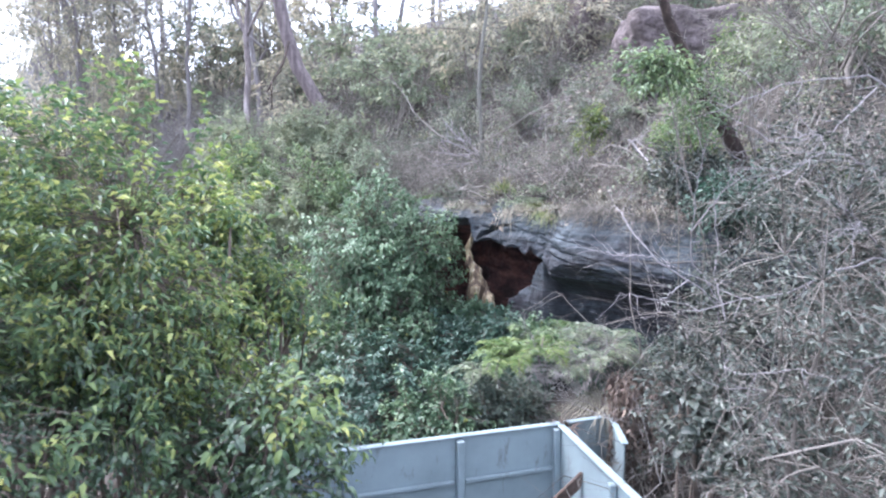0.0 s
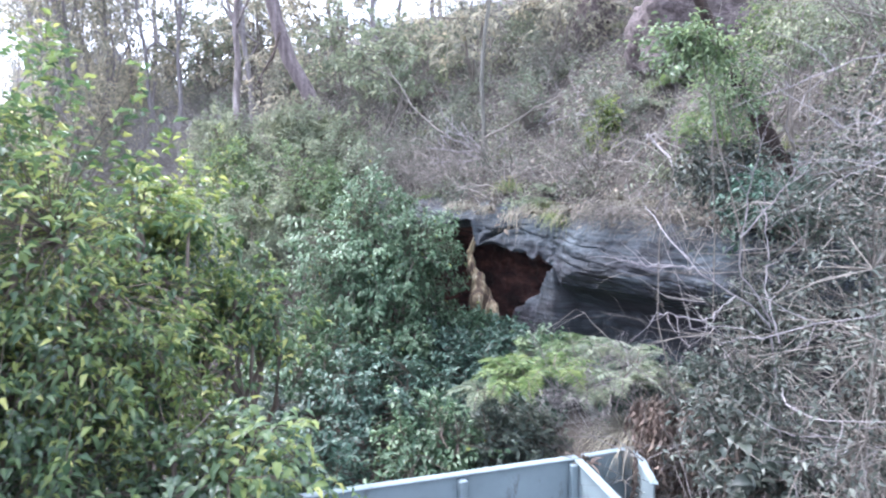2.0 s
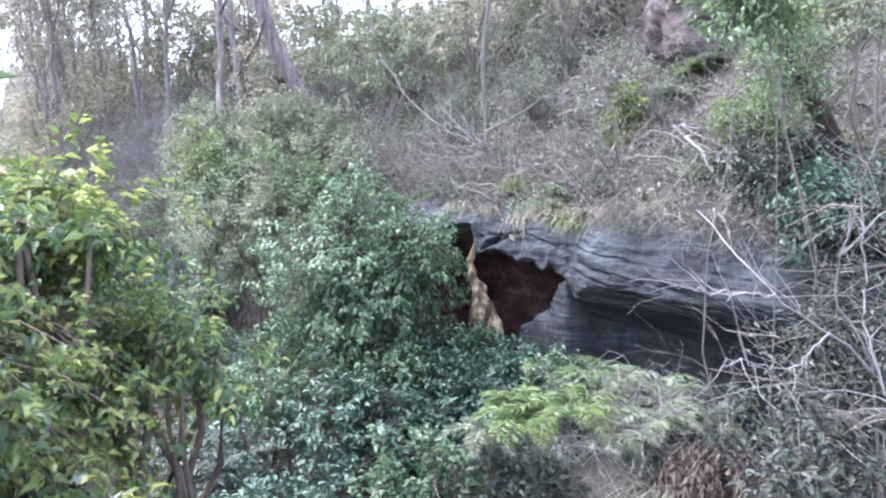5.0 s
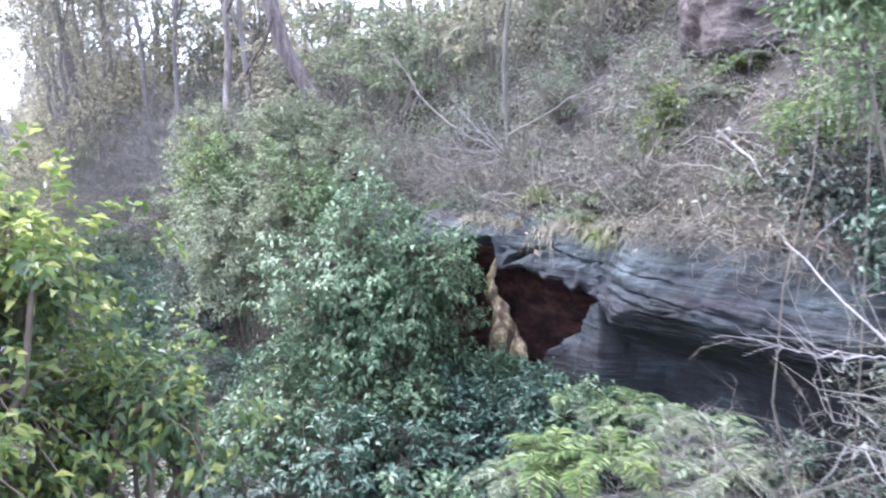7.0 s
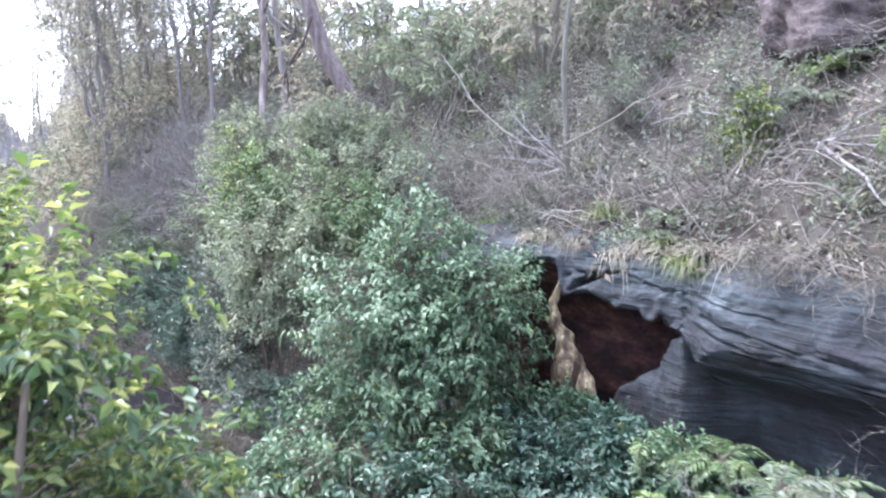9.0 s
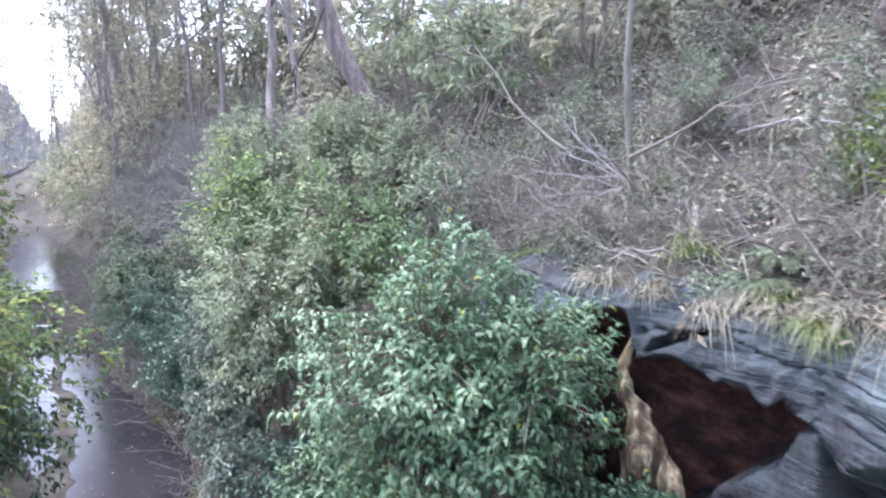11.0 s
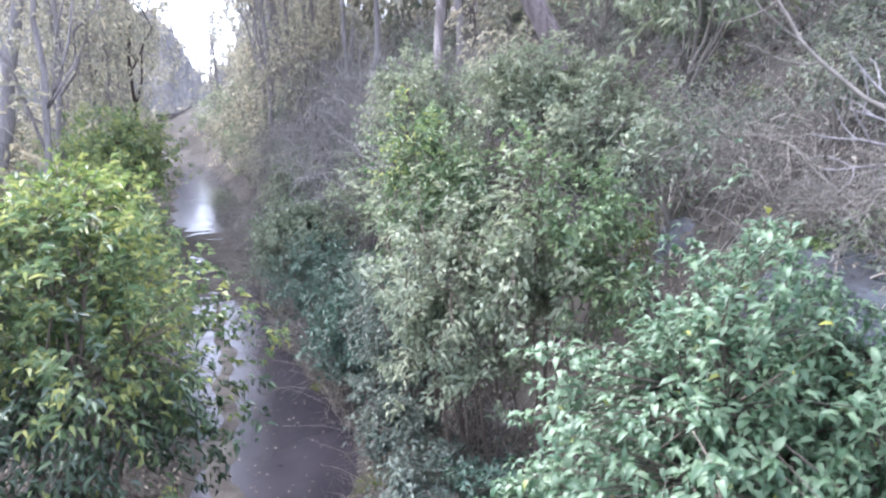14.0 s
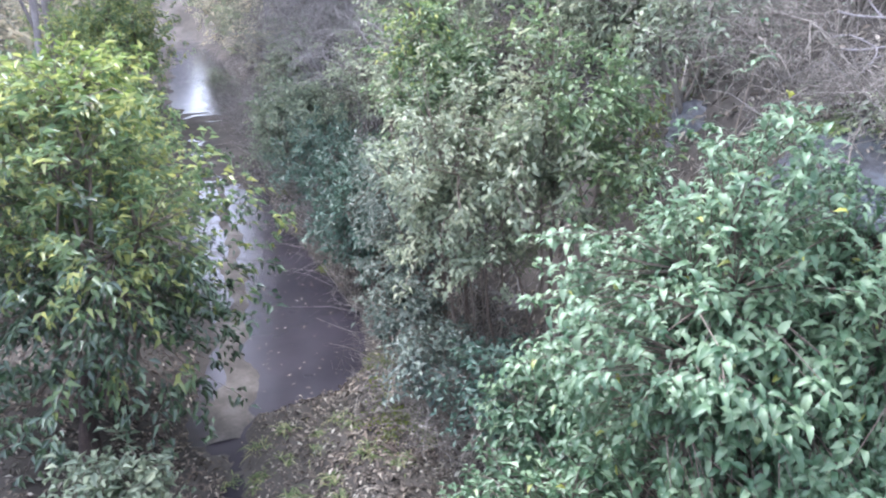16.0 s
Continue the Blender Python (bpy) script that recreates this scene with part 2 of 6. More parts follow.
def strata_mat():
    """Weathered blue-grey sandstone, with thin dark seams along its tilted beds."""
    m, nd, ln, b = nodes_of("weathered grey sandstone")
    n = noise_tex(nd, ln, 2.2, 7.0, 0.62)
    r = ramp(nd, [(0.28, (0.009, 0.012, 0.015)), (0.44, (0.024, 0.032, 0.039)), (0.58, (0.05, 0.065, 0.076)), (0.72, (0.09, 0.108, 0.12)), (0.8, (0.2, 0.21, 0.215))])
    ln.new(n.outputs["Fac"], r.inputs[0])
    # purple-brown iron staining that runs along the beds, with painted shade lower down
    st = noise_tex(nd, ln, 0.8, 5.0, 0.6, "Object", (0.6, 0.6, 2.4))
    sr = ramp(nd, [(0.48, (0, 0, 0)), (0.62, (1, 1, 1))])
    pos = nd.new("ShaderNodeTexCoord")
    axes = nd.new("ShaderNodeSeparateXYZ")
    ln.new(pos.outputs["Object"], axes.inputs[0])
    # deepens towards the foot, where the underside's shade is put into the colour
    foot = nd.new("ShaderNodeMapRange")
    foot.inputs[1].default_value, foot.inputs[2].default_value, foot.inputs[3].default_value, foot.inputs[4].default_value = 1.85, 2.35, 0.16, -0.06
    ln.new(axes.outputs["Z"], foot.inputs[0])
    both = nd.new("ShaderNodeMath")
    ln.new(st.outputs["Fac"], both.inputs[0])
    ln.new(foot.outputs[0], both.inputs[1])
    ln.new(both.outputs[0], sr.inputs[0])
    stain_and_shade = mix_rgb(nd, ln, 1.0, r.outputs[0], (0.4, 0.3, 0.36), "MULTIPLY")
    base = mix_rgb(nd, ln, sr.outputs[0], r.outputs[0], stain_and_shade)
    s = noise_tex(nd, ln, 1.5, 8.0, 0.68, "Object", (0.7, 0.7, 11.0))
    seam = ramp(nd, [(0.40, (1, 1, 1)), (0.45, (0.5, 0.48, 0.52)), (0.47, (0.9, 0.9, 0.92)), (0.54, (1.35, 1.35, 1.35)), (0.585, (0.5, 0.46, 0.52)), (0.64, (1, 1, 1))])
    ln.new(s.outputs["Fac"], seam.inputs[0])
    g = noise_tex(nd, ln, 45.0, 5.0, 0.7)
    gr = ramp(nd, [(0.3, (0.72, 0.72, 0.72)), (0.7, (1.25, 1.25, 1.25))])
    ln.new(g.outputs["Fac"], gr.inputs[0])
    c = mix_rgb(nd, ln, 1.0, base, seam.outputs[0], "MULTIPLY")
    c = mix_rgb(nd, ln, 1.0, c, gr.outputs[0], "MULTIPLY")
    ln.new(c, b.inputs["Base Color"])
    b.inputs["Roughness"].default_value = 0.7
    add = nd.new("ShaderNodeMath")
    add.operation = "ADD"
    ln.new(n.outputs["Fac"], add.inputs[0])
    ln.new(s.outputs["Fac"], add.inputs[1])
    bump(nd, ln, b, add.outputs[0], 1.0, 0.05)
    return m


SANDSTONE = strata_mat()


def steel_mat():
    m, nd, ln, b = nodes_of("weathered pale grey-blue paint on steel")
    n = noise_tex(nd, ln, 2.5, 6.0, 0.6)
    r = ramp(nd, [(0.3, (0.19, 0.235, 0.25)), (0.6, (0.25, 0.31, 0.33)), (0.8, (0.31, 0.36, 0.375))])
    ln.new(n.outputs["Fac"], r.inputs[0])
    s = noise_tex(nd, ln, 7.0, 8.0, 0.75, "Object", (1, 1, 0.4))
    w = ramp(nd, [(0.58, (0, 0, 0)), (0.72, (1, 1, 1))])
    ln.new(s.outputs["Fac"], w.inputs[0])
    ln.new(mix_rgb(nd, ln, w.outputs[0], r.outputs[0], (0.11, 0.1, 0.09)), b.inputs["Base Color"])
    b.inputs["Roughness"].default_value = 0.5
    bump(nd, ln, b, s.outputs["Fac"], 0.15, 0.005)
    return m


STEEL = steel_mat()


def water_mat():
    m, nd, ln, b = nodes_of("still shallow creek water")
    n = noise_tex(nd, ln, 0.9, 5.0, 0.6)
    r = ramp(nd, [(0.3, (0.02, 0.018, 0.023)), (0.6, (0.038, 0.033, 0.04)), (0.8, (0.065, 0.057, 0.055))])
    ln.new(n.outputs["Fac"], r.inputs[0])
    ln.new(r.outputs[0], b.inputs["Base Color"])
    b.inputs["Roughness"].default_value = 0.13
    b.inputs["IOR"].default_value = 1.33
    w = noise_tex(nd, ln, 5.0, 3.0, 0.5)
    bump(nd, ln, b, w.outputs["Fac"], 0.06, 0.02)
    return m


WATER = water_mat()


# ---- mesh helpers ----
rng = np.random.default_rng(7)


def mesh_from(name, verts, tris=None, quads=None, smooth=False, mats=(), quad_mat=None):
    """One mesh out of arrays of vertices, triangles and quads."""
    me = bpy.data.meshes.new(name)
    verts = np.asarray(verts, np.float32).reshape(-1, 3)
    tris = np.zeros((0, 3), np.int32) if tris is None else np.asarray(tris, np.int32).reshape(-1, 3)
    quads = np.zeros((0, 4), np.int32) if quads is None else np.asarray(quads, np.int32).reshape(-1, 4)
    loops = np.concatenate([tris.ravel(), quads.ravel()])
    start = np.concatenate([np.arange(len(tris)) * 3, len(tris) * 3 + np.arange(len(quads)) * 4]).astype(np.int32)
    me.vertices.add(len(verts))
    me.vertices.foreach_set("co", verts.ravel())
    me.loops.add(len(loops))
    me.loops.foreach_set("vertex_index", loops)
    me.polygons.add(len(start))
    me.polygons.foreach_set("loop_start", start)
    if smooth:
        me.polygons.foreach_set("use_smooth", np.ones(len(start), bool))
    for m in mats:
        me.materials.append(m)
    if quad_mat is not None:
        me.polygons.foreach_set("material_index", np.asarray(quad_mat, np.int32))
    me.update(calc_edges=True)
    me.validate()
    return me


def child(name, me, parent, label=""):
    ob = new(name, me)
    ob.parent = parent
    return tagged(ob, label)


def part(name, bm, material, parent, label=""):
    me = bpy.data.meshes.new(name)
    bm.to_mesh(me)
    bm.free()
    me.materials.append(material)
    return child(name, me, parent, label)


def unit(v):
    return v / np.maximum(np.linalg.norm(v, axis=-1, keepdims=True), 1e-9)


def rand_dirs(n, r=None):
    return unit((r or rng).normal(size=(n, 3)))


def leaf_mesh(P, D, N, L, W, droop=0.25, fold=0.25, detailed=True):
    """Leaves from base points P along D, upper side to N, of lengths L and widths W. Returns vertices, triangles and quads."""
    n = len(P)
    D = unit(D)
    S = unit(np.cross(D, N))
    U = np.cross(S, D)
    L, W = np.broadcast_to(L, n)[:, None], np.broadcast_to(W, n)[:, None]
    if not detailed:
        mid = P + D * L * 0.45 + U * L * 0.06
        v = np.stack([P, mid - S * W * 0.5 + U * W * fold, P + D * L - U * L * droop, mid + S * W * 0.5 + U * W * fold], 1)
        k = np.arange(n)[:, None] * 4
        return v.reshape(-1, 3), np.concatenate([k + [0, 1, 2], k + [0, 2, 3]]), None
    def row(a, w, lift):
        c = P + D * L * a + U * L * lift
        return [c - S * W * w + U * W * fold * w * 2, c, c + S * W * w + U * W * fold * w * 2]
    v = np.stack([P, *row(0.3, 0.46, 0.1), *row(0.66, 0.4, 0.06 - droop * 0.3), P + D * L * 0.93 - U * L * droop], 1)
    k = np.arange(n)[:, None] * 8
    t = np.concatenate([k + [0, 1, 2], k + [0, 2, 3], k + [4, 7, 5], k + [5, 7, 6]])
    q = np.concatenate([k + [1, 4, 5, 2], k + [2, 5, 6, 3]])
    return v.reshape(-1, 3), t, q


def tube_mesh(paths, radii, sides=4):
    """Tubes along paths (n, k, 3) with radii (n, k)."""
    n, k, _ = paths.shape
    tan = np.gradient(paths, axis=1)
    tan = unit(tan)
    ref = np.where(np.abs(tan[..., 2:3]) > 0.9, np.array([1.0, 0, 0]), np.array([0, 0, 1.0]))
    a = unit(np.cross(tan, ref))
    b = np.cross(tan, a)
    ang = np.arange(sides) * 2 * np.pi / sides
    ring = paths[:, :, None] + radii[:, :, None, None] * (a[:, :, None] * np.cos(ang)[:, None] + b[:, :, None] * np.sin(ang)[:, None])
    base = (np.arange(n)[:, None, None] * k + np.arange(k - 1)[None, :, None]) * sides
    j = np.arange(sides)[None, None]
    j2 = (j + 1) % sides
    q = np.stack([base + j, base + j2, base + sides + j2, base + sides + j], -1).reshape(-1, 4)
    return ring.reshape(-1, 3), q


def joined(pieces):
    """Several (vertices, triangles, quads) as one."""
    V, T, Q, o = [], [], [], 0
    for v, t, q in pieces:
        V.append(v)
        if t is not None and len(t):
            T.append(np.asarray(t) + o)
        if q is not None and len(q):
            Q.append(np.asarray(q) + o)
        o += len(v)
    return np.concatenate(V), (np.concatenate(T) if T else None), (np.concatenate(Q) if Q else None)


def limb_paths(A, B, k=5, bow=0.12, sag=0.0, r=None):
    """Bent lines from points A to B."""
    r = r or rng
    t = np.linspace(0, 1, k)[None, :, None]
    span = np.linalg.norm(B - A, axis=-1)[:, None, None]
    off = rand_dirs(len(A), r)[:, None] * bow * span * np.sin(np.pi * t)
    wob = np.cumsum(r.normal(size=(len(A), k, 3)), 1)
    wob -= wob[:, :1] + (wob[:, -1:] - wob[:, :1]) * t
    out = A[:, None] + (B - A)[:, None] * t + off + wob * span * bow * 0.25
    out[..., 2] += (sag * span[..., 0] * np.sin(np.pi * t[..., 0]))
    return out


# ---- the valley's shape: u runs from the creek up the hillside, v along the creek ----
NU, NV = np.array([0.78, 0.62]), np.array([-0.62, 0.78])
PROFILE_U = [-200, -60, -20, -8, -3, 0.5, 1.6, 2.2, 2.6, 3.4, 3.85, 4.4, 4.9, 5.3, 5.75, 6.5, 8, 12, 20, 40, 90, 300]
PROFILE_Z = [9.0, 4.0, 1.8, 0.9, 0.55, 0.42, 0.3, 0.03, -0.16, -0.16, 0.02, 0.16, 0.5, 0.95, 2.35, 3.15, 4.25, 6.5, 9.6, 13.0, 16.0, 18.0]
BEND_V = [5, 7, 8.65, 9.75, 11.5, 15, 22, 26, 47, 120]
BEND = [-0.5, -0.5, -0.39, -0.2, 0.24, -0.05, 0.4, 0.55, 1.5, 6.0]


LEDGE_U = [-200, 4.4, 4.9, 5.28, 5.42, 5.8, 6.5, 8, 12, 20, 40, 90, 300]
LEDGE_Z = [0.16, 0.16, 0.5, 0.95, 2.53, 2.74, 3.2, 4.25, 6.5, 9.6, 13.0, 16.0, 18.0]


ROCK_O, ROCK_A, ROCK_N = np.array([-0.1, 8.65]), np.array([0.647, -0.762]), np.array([-0.762, -0.647])


def wave(x, y, f, ph):
    return (np.sin(x * f + ph) * np.cos(y * f * 0.83 - ph * 1.7) + 0.5 * np.sin(x * f * 2.1 - y * f * 1.7 + ph * 2.3) + 0.3 * np.sin(y * f * 3.7 + x * f * 2.9 + ph))


def ground_z(x, y):
    x, y = np.asarray(x, float), np.asarray(y, float)
    u, v = x * NU[0] + y * NU[1], x * NV[0] + y * NV[1]
    near = np.clip((x - 1.0) / 1.2, 0, 1)
    u = u + 0.32 * np.clip(5.5 - y, 0, 4) * near
    w = np.clip((5.2 + np.clip((v - 22) * 0.15, 0, 3) - u) / 1.0, 0, 1)
    u = u - np.interp(v, BEND_V, BEND) * w
    z = np.interp(u, PROFILE_U, PROFILE_Z)
    for d in (-0.12, 0.12):
        z = z + np.interp(u + d, PROFILE_U, PROFILE_Z)
    z = z / 3
    ledge = np.clip((v - 1.2) / 0.8, 0, 1) * np.clip((7.9 - v) / 0.7, 0, 1) * np.clip((u - 4.3) / 0.3, 0, 1)
    z = z * (1 - ledge) + np.interp(u, LEDGE_U, LEDGE_Z) * ledge
    bar = np.clip((10.4 - v) / 0.5, 0, 1) * np.clip((u - 2.55) / 0.3, 0, 1) * np.clip((4.2 - u) / 0.5, 0, 1)
    z = z + (0.22 + 0.02 * np.sin(x * 9 + 2 * np.sin(y * 7)) * np.cos(y * 11)) * bar
    mud = np.clip((10.1 - v) / 0.6, 0, 1) * np.clip((u - 1.9) / 0.3, 0, 1) * np.clip((2.9 - u) / 0.3, 0, 1)
    z = np.where(mud > 0, np.maximum(z, z * (1 - mud) + mud * (0.02 + 0.016 * wave(x, y, 6.5, 0.9))), z)
    shoal = np.clip((v - 16.0) / 1.5, 0, 1) * np.clip((26.5 - v) / 1.0, 0, 1) * np.clip((u - 1.9) / 0.3, 0, 1) * np.clip((3.9 - u) / 0.3, 0, 1)
    z = np.where(shoal > 0, np.maximum(z, z * (1 - shoal) + shoal * (0.02 + 0.012 * wave(x, y, 2.1, 0.3) + 0.016 * wave(x, y, 5.5, 1.1))), z)
    pool = np.clip((v - 26) / 1.5, 0, 1) * np.clip((45 - v) / 2, 0, 1) * np.clip((u - 1.75) / 0.5, 0, 1) * np.clip((5.0 - u) / 0.6, 0, 1)
    z = np.minimum(z, z * (1 - pool) - 0.2 * pool)
    rise = np.clip((u - 3.8) / 3.0, 0.12, 1)
    return z + rise * (0.09 * wave(x, y, 1.3, 0.4) + 0.035 * wave(x, y, 4.1, 1.9)) + 0.012 * wave(x, y, 9.0, 0.7)


def ground_mesh():
    """One sheet, fine near the walk and coarse towards the horizon."""
    def axis(lo, hi, fine_lo, fine_hi, step):
        fine = np.arange(fine_lo, fine_hi, step)
        k = np.arange(1, 90)
        grow = np.cumsum(step * 1.06 ** np.minimum(k, 50) * 1.3 ** np.maximum(k - 50, 0))
        out_hi, out_lo = fine_hi + grow, fine_lo - grow
        return np.concatenate([out_lo[out_lo > lo][::-1], fine, out_hi[out_hi < hi]])
    xs, ys = axis(-900, 900, -6, 4.2, 0.09), axis(-900, 900, 4, 15, 0.09)
    X, Y = np.meshgrid(xs, ys, indexing="ij")
    # vertices on the steep step above the ledge are drawn back to its brow
    a = (X - ROCK_O[0]) * ROCK_A[0] + (Y - ROCK_O[1]) * ROCK_A[1]
    o = (X - ROCK_O[0]) * ROCK_N[0] + (Y - ROCK_O[1]) * ROCK_N[1]
    brow = -0.2 + 0.035 * np.sin(a * 7.3) + 0.02 * np.sin(a * 17.0 + 1.0)
    step = (a > -0.75) & (a < 4.5) & (o > brow) & (o < 0.12)
    X, Y = X + np.where(step, (brow - o) * ROCK_N[0], 0), Y + np.where(step, (brow - o) * ROCK_N[1], 0)
    V = np.stack([X, Y, ground_z(X, Y)], -1).reshape(-1, 3)
    i = np.arange(len(xs) - 1)[:, None] * len(ys) + np.arange(len(ys) - 1)[None]
    q = np.stack([i, i + len(ys), i + len(ys) + 1, i + 1], -1).reshape(-1, 4)
    # the hollow under the ledge is left open
    zq, mid = V[q][:, :, 2], V[q].mean(1)
    a = (mid[:, 0] - ROCK_O[0]) * ROCK_A[0] + (mid[:, 1] - ROCK_O[1]) * ROCK_A[1]
    o = (mid[:, 0] - ROCK_O[0]) * ROCK_N[0] + (mid[:, 1] - ROCK_O[1]) * ROCK_N[1]
    hollow = (a > -0.1) & (a < 4.4) & (np.abs(o) < 0.7) & (zq.min(1) < 2.35) & (zq.max(1) > 1.1)
    return mesh_from("ground", V, None, q[~hollow], True, [SOIL])


tagged(new("ground", ground_mesh()), "brown hillside soil strewn with leaf litter", "ground", kind="structure")


def water_mesh():
    vs = np.concatenate([np.arange(-8, 30, 0.5), np.arange(30, 130, 4)])
    us = np.linspace(1.2, 4.6, 12)
    V = []
    for v in vs:
        for u in us:
            uu = u + np.interp(v, BEND_V, BEND)
            p = uu * NU + v * NV
            V.append((p[0], p[1], 0.0))
    n = len(us)
    i = np.arange(len(vs) - 1)[:, None] * n + np.arange(n - 1)[None]
    q = np.stack([i, i + 1, i + n + 1, i + n], -1).reshape(-1, 4)
    return mesh_from("water", V, None, q, True, [WATER])


tagged(new("water", water_mesh()), "still dark shallow creek water reflecting the sky", "creek water", kind="structure")


# ---- rock overhang above the creek bank ----

def fnoise(p, f, seed=0.0):
    return noise.fractal(Vector((p[0] * f + seed, p[1] * f, p[2] * f)), 0.9, 2.0, 5)


# beds that part along open cracks: level, dip, and where each begins and ends along the ledge
BEDS = [(2.28, 0.135, 0.64, 1.08), (2.27, 0.14, 0.64, 0.95), (2.3, 0.12, 1.15, 1.3), (2.47, -0.06, 1.0, 2.4), (2.44, -0.10, 1.7, 2.9), (2.4, -0.08, 3.0, 4.6), (2.28, -0.06, 1.75, 2.5), (2.3, -0.09, 2.7, 3.9), (2.14, -0.02, 2.2, 3.3), (2.06, -0.03, 1.9, 4.6), (1.95, -0.02, 2.8, 4.6)]


def rock_overhang():
    """A bedded ledge that bulges out over the bank, hollowed to a shallow cave at its creek end."""
    na, nb = 260, 170
    sa = np.linspace(-0.75, 4.6, na)
    open_prof = np.array([(-1.3, 2.8), (-0.55, 2.7), (-0.16, 2.54), (0.03, 2.43), (0.13, 2.28), (0.17, 2.12), (0.08, 1.99), (-0.14, 1.88), (-0.36, 1.72), (-0.4, 1.25), (0.1, 0.4)])
    V = np.zeros((na, nb, 3))
    LIPS = np.zeros(na)
    for i, a in enumerate(sa):
        c = np.interp(a, [-0.6, -0.3, 1.75, 2.1], [0, 1, 1, 0])
        lip = np.interp(a, [-0.8, 0.1, 0.26, 0.58, 0.65, 0.89, 1.1, 1.34, 1.47, 1.54, 1.6, 1.75, 1.9], [2.2, 2.36, 2.44, 2.48, 2.21, 2.26, 2.2, 2.2, 2.12, 2.18, 2.14, 2.1, 1.9]) + 0.03 * noise.noise(Vector((a * 9, 3.1, 0)))
        sill = np.interp(a, [-0.6, 0.3, 0.8, 1.2, 1.5, 1.62, 1.75, 1.9], [0.9, 0.85, 1.2, 1.58, 1.84, 2.03, 2.1, 1.85]) + 0.05 * noise.noise(Vector((a * 7, 8.1, 0)))
        sill = min(sill, lip - 0.01)
        sf = np.interp(a, [0.7, 1.2], [-0.3, 0.0])
        LIPS[i] = lip
        dep = 0.85 * min(1.0, (lip - sill) / 0.5)
        lo = np.interp(a, [0.3, 1.0, 1.6, 2.1], [0.0, -0.06, -0.04, 0.05])
        cave_prof = np.array([(-1.3, 2.8), (-0.55, 2.7), (lo - 0.14, 2.55), (lo - 0.04, 0.55 * 2.5 + 0.45 * lip), (lo + 0.02, lip + 0.03), (lo, lip), (lo - 0.5 * dep, lip + 0.05 * dep), (lo - dep, lip - 0.2 * dep), (lo - 0.9 * dep, sill + 0.06 * dep), (lo + sf, sill), (0.04, 0.4)])
        prof = open_prof * (1 - c) + cave_prof * c
        seg = np.r_[0, np.cumsum(np.linalg.norm(np.diff(prof, axis=0), axis=1))]
        s = np.interp(np.linspace(0, 1, nb), [0, 0.06, 0.76, 1], [0, seg[2], seg[8], seg[-1]])
        o, z = np.interp(s, seg, prof[:, 0]), np.interp(s, seg, prof[:, 1])
        V[i, :, 0] = ROCK_O[0] + a * ROCK_A[0] + o * ROCK_N[0]
        V[i, :, 1] = ROCK_O[1] + a * ROCK_A[1] + o * ROCK_N[1]
        V[i, :, 2] = z
        for j in range(nb):
            p = V[i, j]
            bed = p[2] + 0.10 * a + 0.05 * noise.noise(Vector((a * 1.4, p[2], 2.0)))
            ledge = 0.018 * noise.noise(Vector((bed * 9.0, a * 0.8, 0.0))) + 0.02 * noise.noise(Vector((bed * 22.0, a * 2.2, 5.0)))
            lump = 0.032 * fnoise(p, 1.6) + 0.024 * fnoise(p, 5.0, 9.0) + 0.014 * fnoise(p, 15.0, 4.0)
            crack = 0.0
            for k, (lvl, dip, a0, a1) in enumerate(BEDS):
                line = lvl + dip * a + 0.035 * noise.noise(Vector((a * 2.2, k * 3.7, 1.0))) + 0.012 * noise.noise(Vector((a * 9.0, k * 2.1, 4.0)))
                if a0 < a < a1:
                    crack -= 0.045 * max(0.0, 1 - abs(p[2] - line) / (0.007 + 0.009 * abs(noise.noise(Vector((a * 3.0, k * 5.0, 2.0))))))
            crack *= float(o[j] > -0.2)
            # an open wedge under the top bed, above the slab that roofs the hollow
            if 0.7 < a < 1.13 and o[j] > -0.25:
                up_z, low_z = np.interp(a, [0.7, 0.74, 0.82, 1.13], [2.25, 2.33, 2.385, 2.435]), np.interp(a, [0.7, 0.74, 0.86, 1.13], [2.24, 2.26, 2.325, 2.425])
                if low_z < p[2] < up_z:
                    crack -= 0.22 * min(1.0, (up_z - p[2]) / 0.015, (p[2] - low_z) / 0.015)
            out = ledge + lump + crack
            V[i, j, :2] += ROCK_N * out
            V[i, j, 2] += 0.4 * lump
    i = np.arange(na - 1)[:, None] * nb + np.arange(nb - 1)[None]
    q = np.stack([i, i + nb, i + nb + 1, i + 1], -1)
    a_mid = (sa[:-1] + sa[1:]) / 2
    mid_o = V[:, :, 0] * ROCK_N[0] + V[:, :, 1] * ROCK_N[1] - ROCK_O @ ROCK_N
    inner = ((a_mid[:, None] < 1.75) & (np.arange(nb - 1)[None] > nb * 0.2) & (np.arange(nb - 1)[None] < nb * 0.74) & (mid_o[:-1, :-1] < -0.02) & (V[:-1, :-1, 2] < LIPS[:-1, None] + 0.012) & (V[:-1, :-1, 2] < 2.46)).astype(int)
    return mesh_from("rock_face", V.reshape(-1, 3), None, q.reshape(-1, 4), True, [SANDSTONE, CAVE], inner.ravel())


overhang = tagged(new("rock_overhang", None), "weathered blue-grey sandstone overhang with a rust-brown hollow on the bank", "rock")
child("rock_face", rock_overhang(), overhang)


